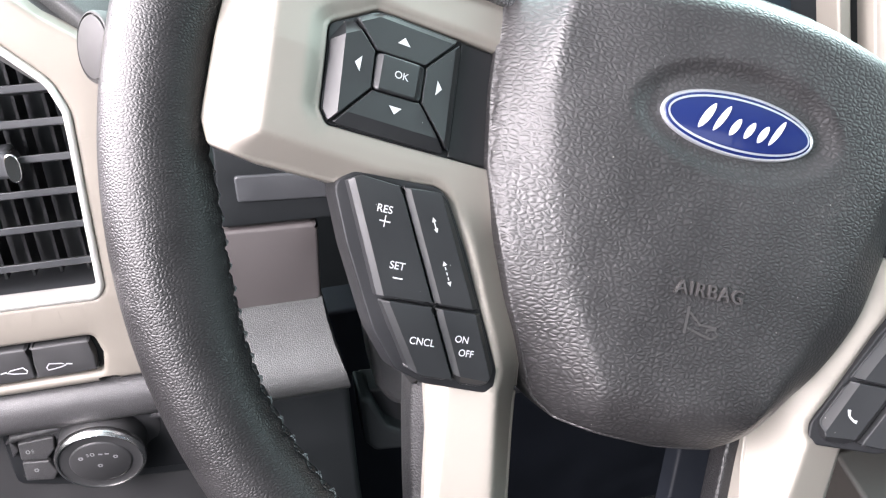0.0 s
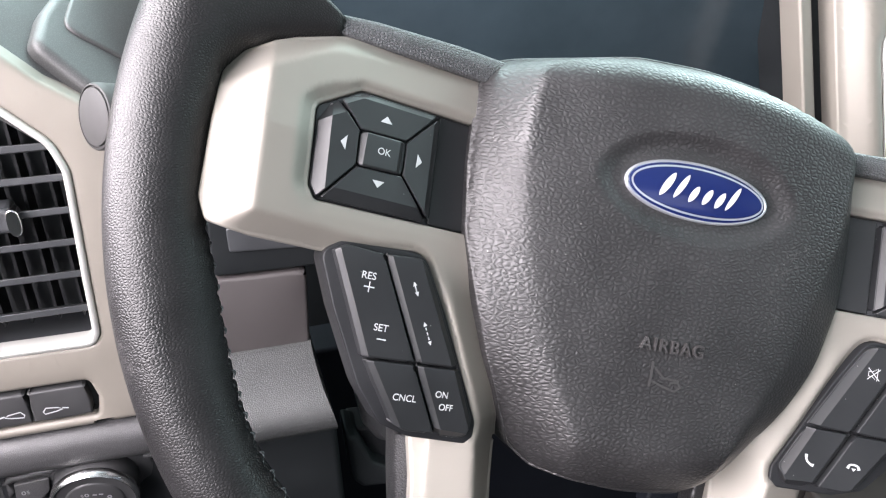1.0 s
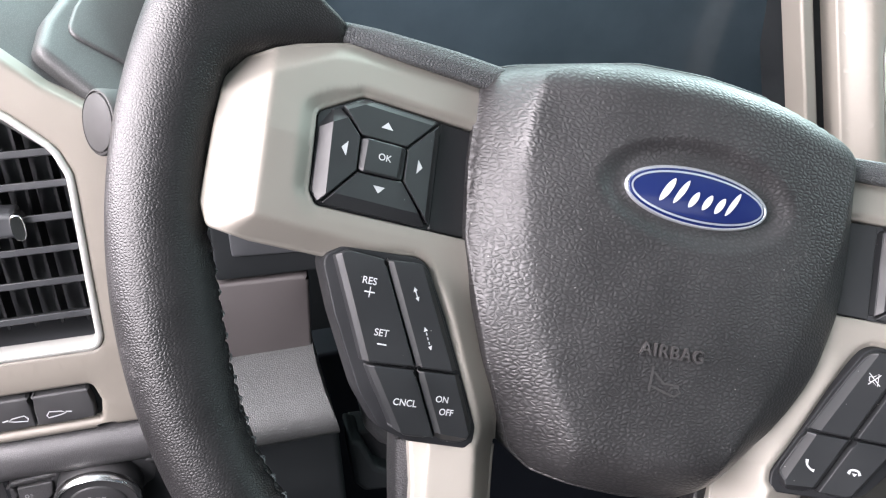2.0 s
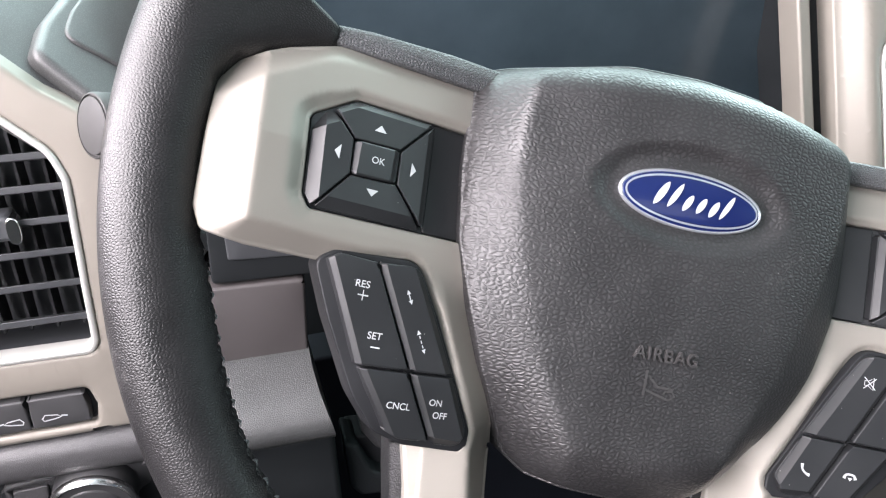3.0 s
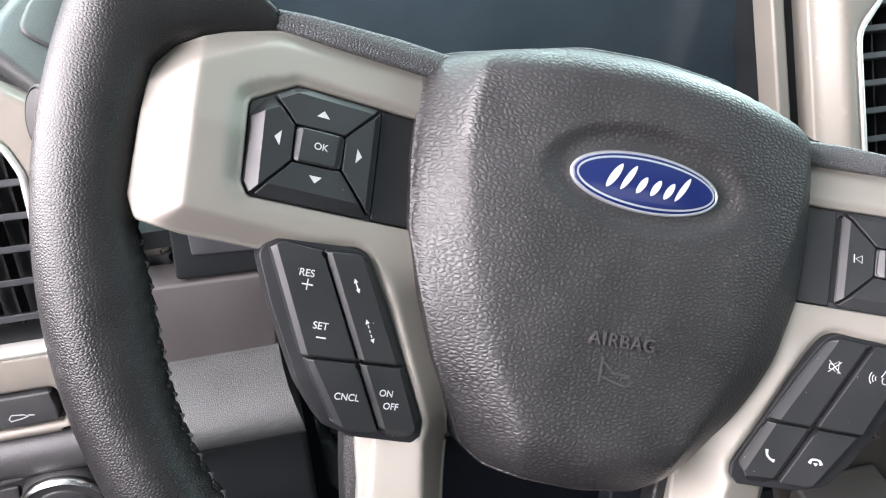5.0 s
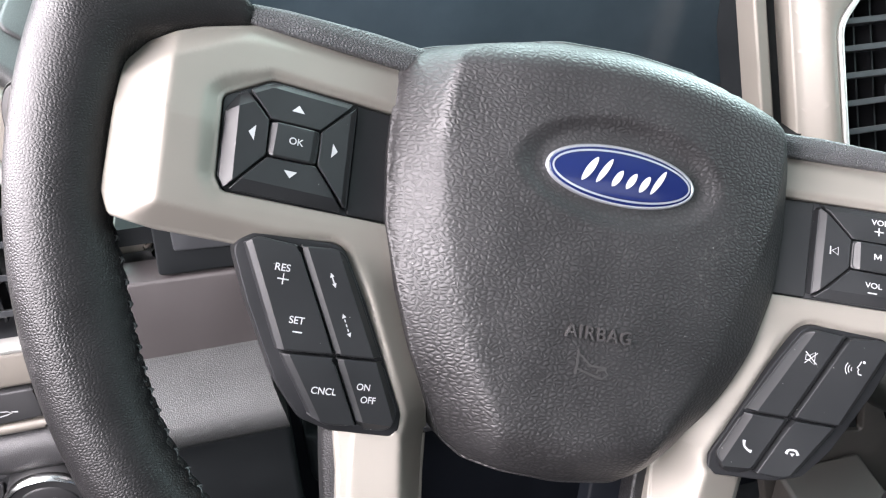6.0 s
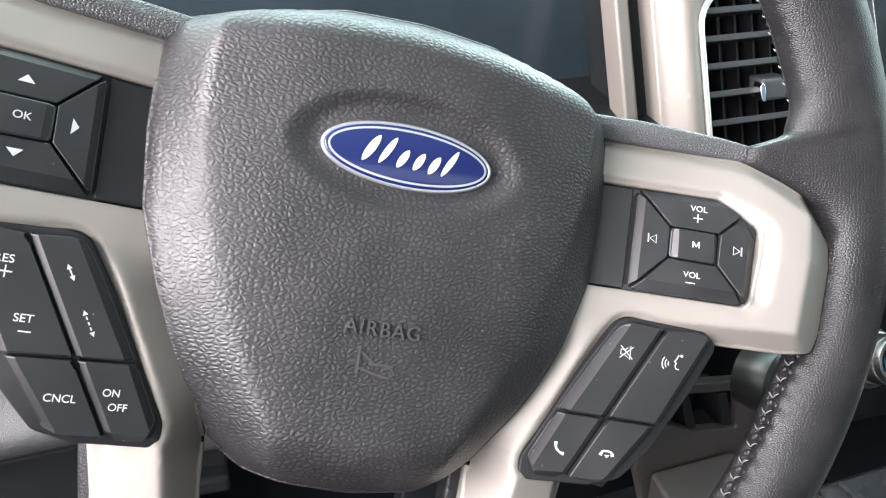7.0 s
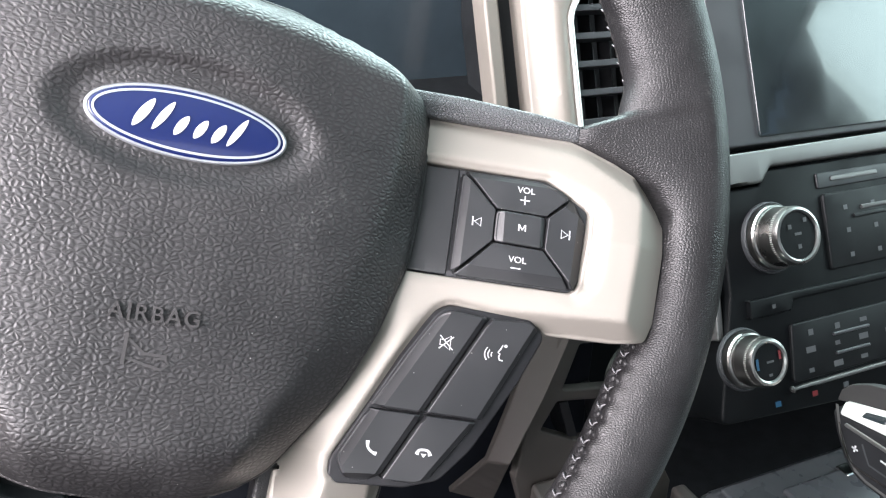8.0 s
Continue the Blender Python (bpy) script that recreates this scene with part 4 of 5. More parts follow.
# ---- dashboard ----
dash = thing("dashboard", "dark grey and satin silver dashboard of a pickup", "dashboard")
LY = 155.0           # front of the panel beside the wheel


def upright(loop, front, edge=1.5, depth=20.0, holes=(), cell=0.0, tilt=0.0, z0=0.0):
    """A plate standing across the car: outline in x and z, its face at y = front, which may lean back above z0."""
    bm = plate(loop, flat(0.0), edge, depth, cell, holes)
    for v in bm.verts:
        x, z, out = v.co
        v.co = (x, front - out + tilt * (z - z0), z)
    return bm


VENT_L = [(-345, 576), (-243, 575), (-241, 579), (-239.5, 611), (-237, 655), (-236.4, 668), (-240.5, 681), (-258, 699), (-292, 711), (-345, 714)]
SWITCHES = [(-380, 527), (-249, 527), (-247, 538), (-249.5, 548.6), (-380, 549.5)]
vent_l = rounded(VENT_L, [10, 3, 3, 30, 20, 12, 16, 20, 20, 10], step_length=4)
switch_l = rounded(SWITCHES, [3, 3, 4, 3, 3], step_length=6)
panel_l = rounded([(-420, 520.5), (-212, 520.5), (-205, 640), (-214, 695), (-236, 711), (-262, 736), (-420, 745)], [3, 5, 20, 14, 14, 14, 5], step_length=6)
part("side_panel", upright(panel_l, LY, 3.0, 26, (inset(vent_l, -3.6), inset(switch_l, -1.0)), 12), SILVER_DASH, dash, "satin champagne silver panel round the vent", smooth=40)

part("lower_rail", sweep(frames_along([(-420, 168, 506), (-300, 168, 506), (-215, 166, 506), (-205, 170, 506)]), superellipse(17, 13.5, 2.6, 32)), RAIL, dash, "dark grey rounded rail")
part("lower_panel", upright(rounded([(-420, 300), (-204, 300), (-204, 497), (-420, 497)], 4, step_length=15), 172, 3, 30), LOWER, dash, "black lower panel")

# panels seen through the wheel
part("column_surround", upright(rounded([(-203, 552), (-130.5, 550), (-128, 600.5), (-201, 602.5)], 2.5, step_length=8), 150, 2, 24), TAUPE, dash, "taupe plastic panel")
prof = [(152, 557), (146, 555), (134, 551), (122, 545), (113, 538), (109.5, 532), (110, 526), (114, 521), (126, 516), (170, 505), (170, 557)]
bolster = prism(prof, -208, -124, axis=0)
for v in bolster.verts:
    if v.co.x > -150:
        v.co.x = -122.6 - 7.4 * ease(524, 556, v.co.z)
part("knee_bolster", bolster, KNEE, dash, "grey grained knee panel", smooth=50)
part("lower_bezel", upright(rounded([(-176, 603.6), (-70, 601.5), (-70, 655), (-173, 660)], 3, step_length=8), 151, 1.2, 40), DASH_DARK, dash, "black lower bezel")
part("bezel_insert", upright(rounded([(-166, 617), (-112, 614), (-112, 628), (-166, 631)], 2, step_length=8), 149.5, 1.0, 6), VENT, dash, "dark grey insert")
part("panel_end", upright(rounded([(-226, 602), (-181, 602), (-179, 613), (-226, 616)], [2, 5, 5, 2], step_length=3), 186, 4.0, 30, cell=4), SILVER_DASH, dash, "satin silver end of the side panel", smooth=60)
part("end_block", upright(rounded([(-206, 580), (-177, 580), (-180, 602), (-206, 602)], 3, step_length=4), 192, 3.0, 30), DASH, dash, "grey block under the silver end")
part("end_line", box(-206, -196, 176, 186, 572.5, 574.5), INK_GREY, dash, "pale line", bevel=0.5)
# sheet whose near-black colour stands in for shade under the dash
part("under_dash_shade", upright(rounded([(-204, 250), (330, 250), (330, 500), (-204, 490)], 4, step_length=20), 235, 3, 30), VOID, dash, "near-black sheet standing in for the shade under the dash")
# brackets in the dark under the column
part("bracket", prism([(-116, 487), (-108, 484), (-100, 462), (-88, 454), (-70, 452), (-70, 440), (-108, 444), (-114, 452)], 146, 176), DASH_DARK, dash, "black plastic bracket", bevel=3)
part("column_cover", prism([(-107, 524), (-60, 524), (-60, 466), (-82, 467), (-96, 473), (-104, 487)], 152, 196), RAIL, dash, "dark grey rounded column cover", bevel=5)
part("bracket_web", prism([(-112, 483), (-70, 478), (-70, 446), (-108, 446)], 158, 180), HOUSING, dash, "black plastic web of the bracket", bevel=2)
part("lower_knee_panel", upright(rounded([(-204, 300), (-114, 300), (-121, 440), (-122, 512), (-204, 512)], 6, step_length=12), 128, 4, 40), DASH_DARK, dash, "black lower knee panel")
part("under_bar", box(-40, 190, 170, 190, 448, 456), HOUSING, dash, "black bar under the column", bevel=3)

# instrument hood and cluster
PAD_M = Matrix(((0.746, 0.258, 0.614, -240), (0.0, 0.922, -0.387, 157), (-0.666, 0.289, 0.688, 709.5), (0, 0, 0, 1)))


def on_pad(bm):
    bmesh.ops.transform(bm, matrix=PAD_M, verts=bm.verts)
    return bm


part("top_pad", on_pad(plate(rounded([(-130, 4.5), (60, 4.5), (90, 60), (90, 400), (-130, 400)], 2, step_length=20), flat(-0.5), 2.0, 30)), DASH, dash, "grey soft dash top")
part("raised_pad", on_pad(plate(rounded([(60, 10), (18, 12), (-9, 17), (-14, 40), (-16, 380), (60, 380)], [2, 20, 9, 20, 2, 2], step_length=3), flat(8.0), 5.0, 6, steps=6)), DASH, dash,
     "grey raised pad beside the instrument hood", smooth=60)
part("raised_pad_lid", on_pad(plate(rounded([(60, 47), (24, 42), (-3, 37), (-6.5, 58), (-8, 370), (60, 370)], [2, 8, 8, 20, 2, 2], step_length=3), flat(10.0), 1.6, 4, steps=4)), DASH, dash,
     "grey lid on the raised pad", smooth=60)
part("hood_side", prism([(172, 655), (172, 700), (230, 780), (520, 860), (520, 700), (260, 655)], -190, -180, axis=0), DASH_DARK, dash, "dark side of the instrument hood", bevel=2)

cluster = thing("instrument_cluster", "unlit black instrument cluster behind clear glass", "instrument cluster")
part("face", box(-196, 250, 262, 270, 600, 900), GLASS_BLACK, cluster, "unlit glossy black face")
part("bezel_floor", prism([(176, 622), (262, 634), (262, 622), (176, 612)], -196, 246, axis=0), DASH_DARK, cluster, "black bezel floor")

# bezel pillar, gap and the silver frame round the vent by the screen: upright from the front, leaning back
RY, LEAN = 169.0, 0.35


def lean_back(bm, lean=LEAN):
    for v in bm.verts:
        v.co.y += lean * (v.co.z - 640)
    return bm


def post(section, z0, z1):
    """An upright bar of that section, in x and y."""
    return lean_back(prism(section, z0, z1, axis=2))


part("bezel_pillar", post([(203, 214), (198.4, 188), (199.6, 186.4), (207.5, 187.4), (209.4, 190), (210, 204)], 590, 810), SILVER_DASH, dash, "satin silver bezel pillar", bevel=1.0, smooth=30)
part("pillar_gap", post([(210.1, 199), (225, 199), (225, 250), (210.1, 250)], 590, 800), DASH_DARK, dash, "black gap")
VENT_R = [(250, 590), (340, 590), (343, 596), (343, 702), (336, 710), (272, 710), (249.4, 686)]
vent_r = rounded(VENT_R, [4, 4, 4, 6, 6, 18, 18], step_length=4)
frame_r = rounded([(221.5, 560), (352, 560), (352, 760), (221.5, 760)], [4, 4, 4, 8], step_length=8)
vent_r_dist = far_from(vent_r)


def surround_top(x, z):
    """Proud next to the vent, falling away to the pillar and into the vent's edge."""
    return 1.0 - 1.15 * ramp_up(236.5 - x, 2.0) - 0.9 * ramp_up(7.5 - vent_r_dist(x, z), 1.0) * ease(262, 250, x)


sb_r = plate(frame_r, surround_top, 2.5, 26, 3.0, (inset(vent_r, -3.6),))
for v in sb_r.verts:
    x, z, out = v.co
    v.co = (x, RY - out, z)
part("vent_surround", lean_back(sb_r), SILVER_DASH, dash, "satin champagne silver surround", smooth=50)


def air_vent(name, loop, front, slats, vanes, knob, label, lean=0.0, clip_left=False):
    t = thing(name, label, "air vent", group="air vents in the dash")

    def piece(kind, bm, mat, words, under=None, **more):
        return part(kind, lean_back(bm, lean), mat, under or t, words, **more)
    piece("bezel", upright(inset(loop, -4.2), front - 1.0, 1.4, 10, (inset(loop, -0.6),), 0), BEZEL, "bright metal bezel")
    piece("throat", upright(inset(loop, -4), front + 42, 0.5, 6), VENT, "black throat")
    side = bmesh.new()
    lp = inset(loop, -1.5)
    a = [side.verts.new((p.x, front + 2, p.y)) for p in lp]
    b = [side.verts.new((p.x, front + 42, p.y)) for p in lp]
    for i in range(len(a)):
        side.faces.new((a[i - 1], a[i], b[i], b[i - 1]))
    piece("duct", side, VENT, "dark grey duct")
    for z, xa, xb in slats:
        slat = bmesh.new()
        pts = [(front + 4, z - 2.0), (front + 4.2, z + 1.8), (front + 20, z - 5.6), (front + 20, z - 7.4)]
        va = [slat.verts.new((xa, p[0], p[1])) for p in pts]
        vb = [slat.verts.new((xb, p[0], p[1])) for p in pts]
        slat.faces.new(va)
        slat.faces.new(vb)
        for i in range(4):
            slat.faces.new((va[i - 1], va[i], vb[i], vb[i - 1]))
        piece("slat", slat, VENT, "dark grey slat", bevel=0.6)
    for x in vanes:
        zs = [p.y for p in loop]
        piece("vane", box(x - 0.7, x + 0.7, front + 23, front + 38, min(zs) + 2, max(zs) - 2), HOUSING, "dark grey vane")
    kx, kz = knob
    tab = piece("tab", box(kx - 17, kx + 5, front + 0.5, front + 16, kz - 7, kz + 6), VENT, "dark sliding tab", bevel=2.5)
    clip = bmesh.new()
    pts = superellipse(2.0, 5.5, 2.5, 20) if clip_left else superellipse(3.2, 7.0, 2.5, 20)
    cx = kx - 18 if clip_left else kx + 6
    a = [clip.verts.new((cx + p[0], front - 1, kz - 1 + p[1])) for p in pts]
    b = [clip.verts.new((cx + p[0], front + 6, kz - 1 + p[1])) for p in pts]
    clip.faces.new(a)
    for i in range(len(a)):
        clip.faces.new((a[i - 1], a[i], b[i], b[i - 1]))
    piece("clip", clip, CHROME, "bright clip", tab, bevel=0.6)
    return t


air_vent("air_vent", vent_l, LY, [(z, -342, -236) for z in (592, 612, 630, 647, 664, 680)], [-327 + 13.3 * k for k in range(7)], (-268, 646),
         "black louvred air vent with a bright bezel beside the wheel")
air_vent("air_vent", vent_r, RY, [(z, 249, 343) for z in (604.5, 622.5, 639.5, 656, 672, 688, 703)], [262 + 13.3 * k for k in range(6)], (307, 639.5),
         "black louvred air vent with a bright bezel beside the screen", LEAN, True)

mirror_switch = thing("switch_strip", "two black push switches with mirror symbols in the silver panel", "switch")
part("well", upright(inset(switch_l, -1.0), LY + 6, 0.5, 6), GAP, mirror_switch, "black well")
for k, (x0, x1) in enumerate(((-312, -280.6), (-279.8, -250.5))):
    bt = part("button", upright(rounded([(x0, 528.6), (x1, 528.6), (x1 + (0.6 if k else 0), 538), (x1, 547.8), (x0, 547.8)], 1.2, step_length=6), LY - 0.5, 1.2, 8), LOWER, mirror_switch)
    sy = bmesh.new()
    cx = -288 if k == 0 else -269.5
    cz, dr = 535.6, (1 if k == 0 else -1)
    top = flat(0)
    stroke(sy, [(cx - 5 * dr, cz - 0.5), (cx - 3 * dr, cz + 0.8), (cx + 3 * dr, cz + 1.6), (cx + 4.6 * dr, cz - 0.6), (cx + 4.0 * dr, cz - 2.2), (cx - 2 * dr, cz - 1.4)], 0.7, top, 0, closed=True)
    stroke(sy, [(cx - 8 * dr, cz - 0.4), (cx - 5 * dr, cz + 0.2)], 0.8, top, 0)
    for v in sy.verts:
        v.co = (v.co.x, LY - 0.7, v.co.y)
    part("symbol", sy, INK, bt, "white printed mirror symbol")

# headlight switch
lamp_switch = thing("headlight_switch", "rotary headlight switch with a bright ring in a black plate", "switch")
hl = rounded([(-310, 451), (-286, 444.5), (-190, 436), (-190, 489), (-226, 487), (-268, 490), (-306, 487), (-310, 484)], [4, 6, 5, 8, 12, 20, 6, 4], step_length=6)
part("plate", upright(hl, 164, 2.4, 8, (inset(hl, 5.0),)), RAIL, lamp_switch, "dark grey raised border of the plate", smooth=60)
# larger black plate behind, added to draw a dark shadow gap round the border
part("shadow_plate", upright(inset(hl, -2.2), 168.5, 1.0, 5), GAP, lamp_switch, "black plate added as the shadow gap round the switch plate")
part("inner_plate", upright(inset(hl, 4.4), 167, 0.6, 4), HOUSING, lamp_switch, "black inner plate")
KN = Vector((-260, 160, 474))
knob_m = Matrix.Translation(KN) @ Vector((-0.02, -0.985, -0.17)).to_track_quat('Z', 'Y').to_matrix().to_4x4()
kn = part("knob", lathe([(31.5, -14), (31, -8), (29.0, -6.5), (25.4, -6), (23.4, -5), (23.2, 8), (22.0, 11.2), (0, 11.2)], 64, knob_m), LOWER, lamp_switch, "dark grey rotary knob")
part("knob_ring", lathe([(22.8, 6), (23.8, 7.0), (24.0, 9.4), (23.4, 11.2), (22.3, 12.2), (21.8, 12.0), (21.6, 10.6)], 64, knob_m), CHROME_SOFT, kn, "bright ring", smooth=60)
part("knob_face", lathe([(16.4, 10.8), (16.0, 11.9), (15.2, 12.3), (0, 12.5)], 48, knob_m), LOWER, kn, "dark face", smooth=50)


def small_mark(centre, strokes, m, z, mat, parent):
    """A small printed sign of round-ended strokes, laid on the plane of m."""
    sy = bmesh.new()
    for pts, w in strokes:
        stroke(sy, [(centre[0] + p, centre[1] + q) for p, q in pts], w, flat(z), 0.0)
    bmesh.ops.transform(sy, matrix=m, verts=sy.verts)
    return part("mark", sy, mat, parent, "pale printed mark")


MIRROR_X = Matrix.Scale(-1, 4, (1, 0, 0))
LAMP_SIGN = [([(-1.6, -1.0), (-1.9, 0.0), (-1.6, 1.0), (-0.6, 1.2), (0.0, 0.0), (-0.6, -1.2), (-1.6, -1.0)], 0.7), ([(0.8, 0.9), (2.0, 1.1)], 0.45), ([(0.8, 0.0), (2.2, 0.0)], 0.45), ([(0.8, -0.9), (2.0, -1.1)], 0.45)]
DOT_SIGN = [([(-1.0, 0.0), (-0.6, 0.9), (0.5, 1.0), (1.0, 0.1), (0.5, -0.9), (-0.5, -0.9), (-1.0, 0.0)], 0.9)]
BAR_SIGN = [([(-2.8, -0.3), (-0.6, 0.2)], 1.1), ([(0.5, 0.0), (2.6, 0.6)], 1.1)]
for dx, dz, sign in ((-8.6, 3.6, DOT_SIGN), (-3.0, 7.0, BAR_SIGN), (3.6, 8.0, LAMP_SIGN), (9.0, 6.0, DOT_SIGN), (0.6, -2.0, DOT_SIGN)):
    small_mark((dx, dz), sign, knob_m @ MIRROR_X, 12.65, INK_SOFT, kn)
face_m = Matrix(((1, 0, 0, 0), (0, 0, -1, 162.9), (0, 1, 0, 0), (0, 0, 0, 1)))
for loop, at, sign in (([(-304.5, 470), (-291.5, 468), (-286, 474), (-284.5, 483), (-303.6, 482)], (-298.6, 475.6), LAMP_SIGN), ([(-305.5, 455), (-291, 452.6), (-288, 458), (-291, 466.6), (-304.6, 468.6)], (-298.4, 461.8), DOT_SIGN)):
    bt = part("button", upright(rounded(loop, 1.4, step_length=4), 163.2, 0.9, 6), RAIL, lamp_switch, "dark grey push button")
    small_mark(at, sign, face_m, 0.0, INK_SOFT, bt)

# ---- centre stack, leaning back ----
ST = Matrix.Translation(Vector((0, 0.094, 0.514))) @ pose(0, 0, 0, 90 - math.degrees(math.atan(0.5)), 0, 0)
SLOPE = math.hypot(1, 0.5)


def sz(z):
    """Height in the car to the height along the leaning face, both in millimetres."""
    return (z - 514) * SLOPE


stack = thing("centre_stack", "black centre stack with two knurled knobs and rows of buttons", "centre stack", ST)
face = rounded([(305, sz(450)), (470, sz(441)), (700, sz(441)), (700, sz(589)), (372, sz(589)), (364, sz(580)), (332, sz(580)), (328, sz(520))], [6, 3, 3, 3, 3, 3, 3, 8], step_length=10)
part("panel", plate(face, flat(0), 2.0, 40), STACK, stack, "black plastic panel")
part("silver_strip", plate(rounded([(330, sz(581.5)), (364, sz(581.5)), (373, sz(590)), (700, sz(590)), (700, sz(603)), (330, sz(600))], [1, 3, 4, 1, 2, 2], step_length=10), flat(5), 2.0, 20), SILVER_DARK, stack,
     "satin silver strip under the screen")
part("side_trim", plate(rounded([(321, sz(496)), (331, sz(582)), (327, sz(582)), (316, sz(496))], 2, step_length=10), flat(-4), 1, 30), SILVER_DARK, stack, "satin silver side trim")
part("slot", plate(rounded([(414, sz(572.5)), (600, sz(572.5)), (600, sz(582)), (414, sz(582))], 2, step_length=10), flat(1.2), 0.8, 4), GAP, stack, "black disc slot")
part("slot_lip", plate(rounded([(426, sz(576)), (470, sz(576)), (470, sz(579)), (426, sz(579))], 0.8, step_length=10), flat(2.0), 0.6, 2), SILVER_DARK, stack, "worn metal lip")
part("upper_buttons", plate(rounded([(414, sz(523)), (600, sz(523)), (600, sz(569)), (416, sz(569))], 3, step_length=10), flat(2.5), 1.2, 4), STACK_BUTTON, stack, "black button field")
part("lower_buttons", plate(rounded([(366, sz(463)), (600, sz(463)), (600, sz(497)), (371, sz(497))], 3, step_length=10), flat(2.5), 1.2, 4), STACK_BUTTON, stack, "black button field")
part("bright_line", plate(rounded([(364, sz(458.5)), (600, sz(458.5)), (600, sz(461)), (364, sz(461))], 0.6, step_length=10), flat(3.0), 0.8, 4), SILVER_DARK, stack, "thin metal line")
part("ledge", plate(rounded([(338, sz(505)), (372, sz(505)), (375, sz(511)), (600, sz(511)), (600, sz(515)), (372, sz(516)), (338, sz(516))], 1.2, step_length=10), flat(4.0), 1.2, 6), STACK, stack, "dark ledge")
led = bmesh.new()
patch(led, [(355, sz(509)), (358, sz(509)), (358, sz(511.4)), (355, sz(511.4))], flat(5.2))
part("indicator", led, INK_GREY, stack, "pale indicator")
rng = random.Random(4)
for row, zz in ((0, 559), (1, 545), (2, 530)):
    for c in range(5):
        mk = bmesh.new()
        x = 434 + c * 26
        patch(mk, [(x - 1.8, sz(zz) - 1.6), (x + 1.8, sz(zz) - 1.6), (x + 1.8, sz(zz) + 1.6), (x - 1.8, sz(zz) + 1.6)], flat(2.6))
        part("mark", mk, INK_GREY, stack, "grey printed mark")
for x0, x1, z in ((448, 560, 557.5), (440, 470, 553)):
    bar = plate(rounded([(x0, sz(z) - 1.4), (x1, sz(z) - 1.4), (x1, sz(z) + 1.4), (x0, sz(z) + 1.4)], 0.8, step_length=10), flat(4), 0.6, 3)
    part("button_bar", bar, DASH if x1 > 500 else STACK_BUTTON, stack, "grey button bar")
for row, zz in ((0, 490), (1, 480), (2, 468)):
    for c in range(5):
        x = 386 + c * 24 - row * 2
        w, h = (rng.choice((2.2, 3.2, 4.2)), rng.choice((1.4, 2.0)))
        mk = bmesh.new()
        patch(mk, [(x - w, sz(zz) - h), (x + w, sz(zz) - h), (x + w, sz(zz) + h), (x - w, sz(zz) + h)], flat(2.6))
        part("mark", mk, INK_GREY, stack, "grey printed mark")
for x0, x1, z in ((405, 438, 485.5), (405, 436, 474)):
    part("button_bar", plate(rounded([(x0, sz(z) - 1), (x1, sz(z) - 1), (x1, sz(z) + 1), (x0, sz(z) + 1)], 0.6, step_length=10), flat(4), 0.5, 3), VENT, stack, "grey button bar")
for x, mt in ((352, BLUE_INK), (384, RED_INK), (412, INK_GREY)):
    mk = bmesh.new()
    patch(mk, [(x - 2.4, sz(453.5) - 1.8), (x + 2.4, sz(453.5) - 1.8), (x + 2.4, sz(453.5) + 1.8), (x - 2.4, sz(453.5) + 1.8)], flat(0.2))
    part("mark", mk, mt, stack, "small coloured mark")


def rotary(x, z, r, length, colours):
    m = Matrix.Translation(Vector((x, sz(z), 0)))
    profile = [(r + 2.6, 2), (r + 2.6, 6.5), (r + 1.8, 7.8), (r + 0.7, 8.2), (r + 0.5, 9.6), (r + 0.9, 10.4), (r, length - 2.5), (r - 0.8, length - 0.4), (r - 2.4, length), (r - 3.6, length - 0.8), (r - 3.8, length - 2.0)]
    kb = part("knob", lathe(profile, 72, m), SATIN, stack, "knurled bright metal knob", smooth=30)
    part("collar", lathe([(r + 5.0, 0), (r + 4.8, 2.2), (r + 4.0, 3.0), (r + 3.0, 2.2), (r + 1.5, 2.2)], 72, m), VENT, kb, "dark collar behind the knob")
    ridges = bmesh.new()
    for k in range(84):
        a = 2 * math.pi * k / 84
        ra = Vector((math.cos(a), math.sin(a), 0))
        n = Vector((-ra.y, ra.x, 0)) * 0.28
        pts = [(r + 0.3, 11, -1), (r + 0.3, 11, 1), (r - 0.2, length - 4, 1), (r - 0.2, length - 4, -1)]
        ridges.faces.new([ridges.verts.new(m @ (ra * (p[0] + 0.35) + n * p[2] + Vector((0, 0, p[1])))) for p in pts])
    part("knurling", ridges, BEZEL, kb, "fine knurled ridges")
    fc = part("knob_face", lathe([(r - 3.6, length - 1.6), (0, length - 1.4)], 48, m), STACK, kb, "glossy black face")
    for dx, dy, w, h, mt in colours:
        mk = bmesh.new()
        w, h = w * 0.7, h * 0.7
        patch(mk, [(x + dx - w, sz(z) + dy - h), (x + dx + w, sz(z) + dy - h), (x + dx + w, sz(z) + dy + h), (x + dx - w, sz(z) + dy + h)], flat(length - 1.2))
        part("face_mark", mk, mt, kb, "small printed mark")


rotary(367, 549, 18.6, 25, ((0, 1, 4, 1.2, INK_GREY), (7, 9, 2, 2, INK_GREY), (-6, 6, 2, 2, INK_GREY), (0, -7, 2, 2, INK_GREY)))
rotary(329, 484, 15.2, 24, ((-9, 0, 1.4, 5, BLUE_INK), (9, 3, 1.4, 4, RED_INK), (1, 0, 4, 1.0, INK_GREY), (0, -8, 2, 1.2, INK_GREY)))

screen = thing("touch_screen", "unlit glossy touch screen in a dark grey surround", "screen", ST)
part("surround", plate(rounded([(345, sz(604)), (700, sz(604)), (700, sz(735)), (347, sz(735))], 4, step_length=20), flat(-1), 1.5, 30), VENT, screen, "dark grey surround")
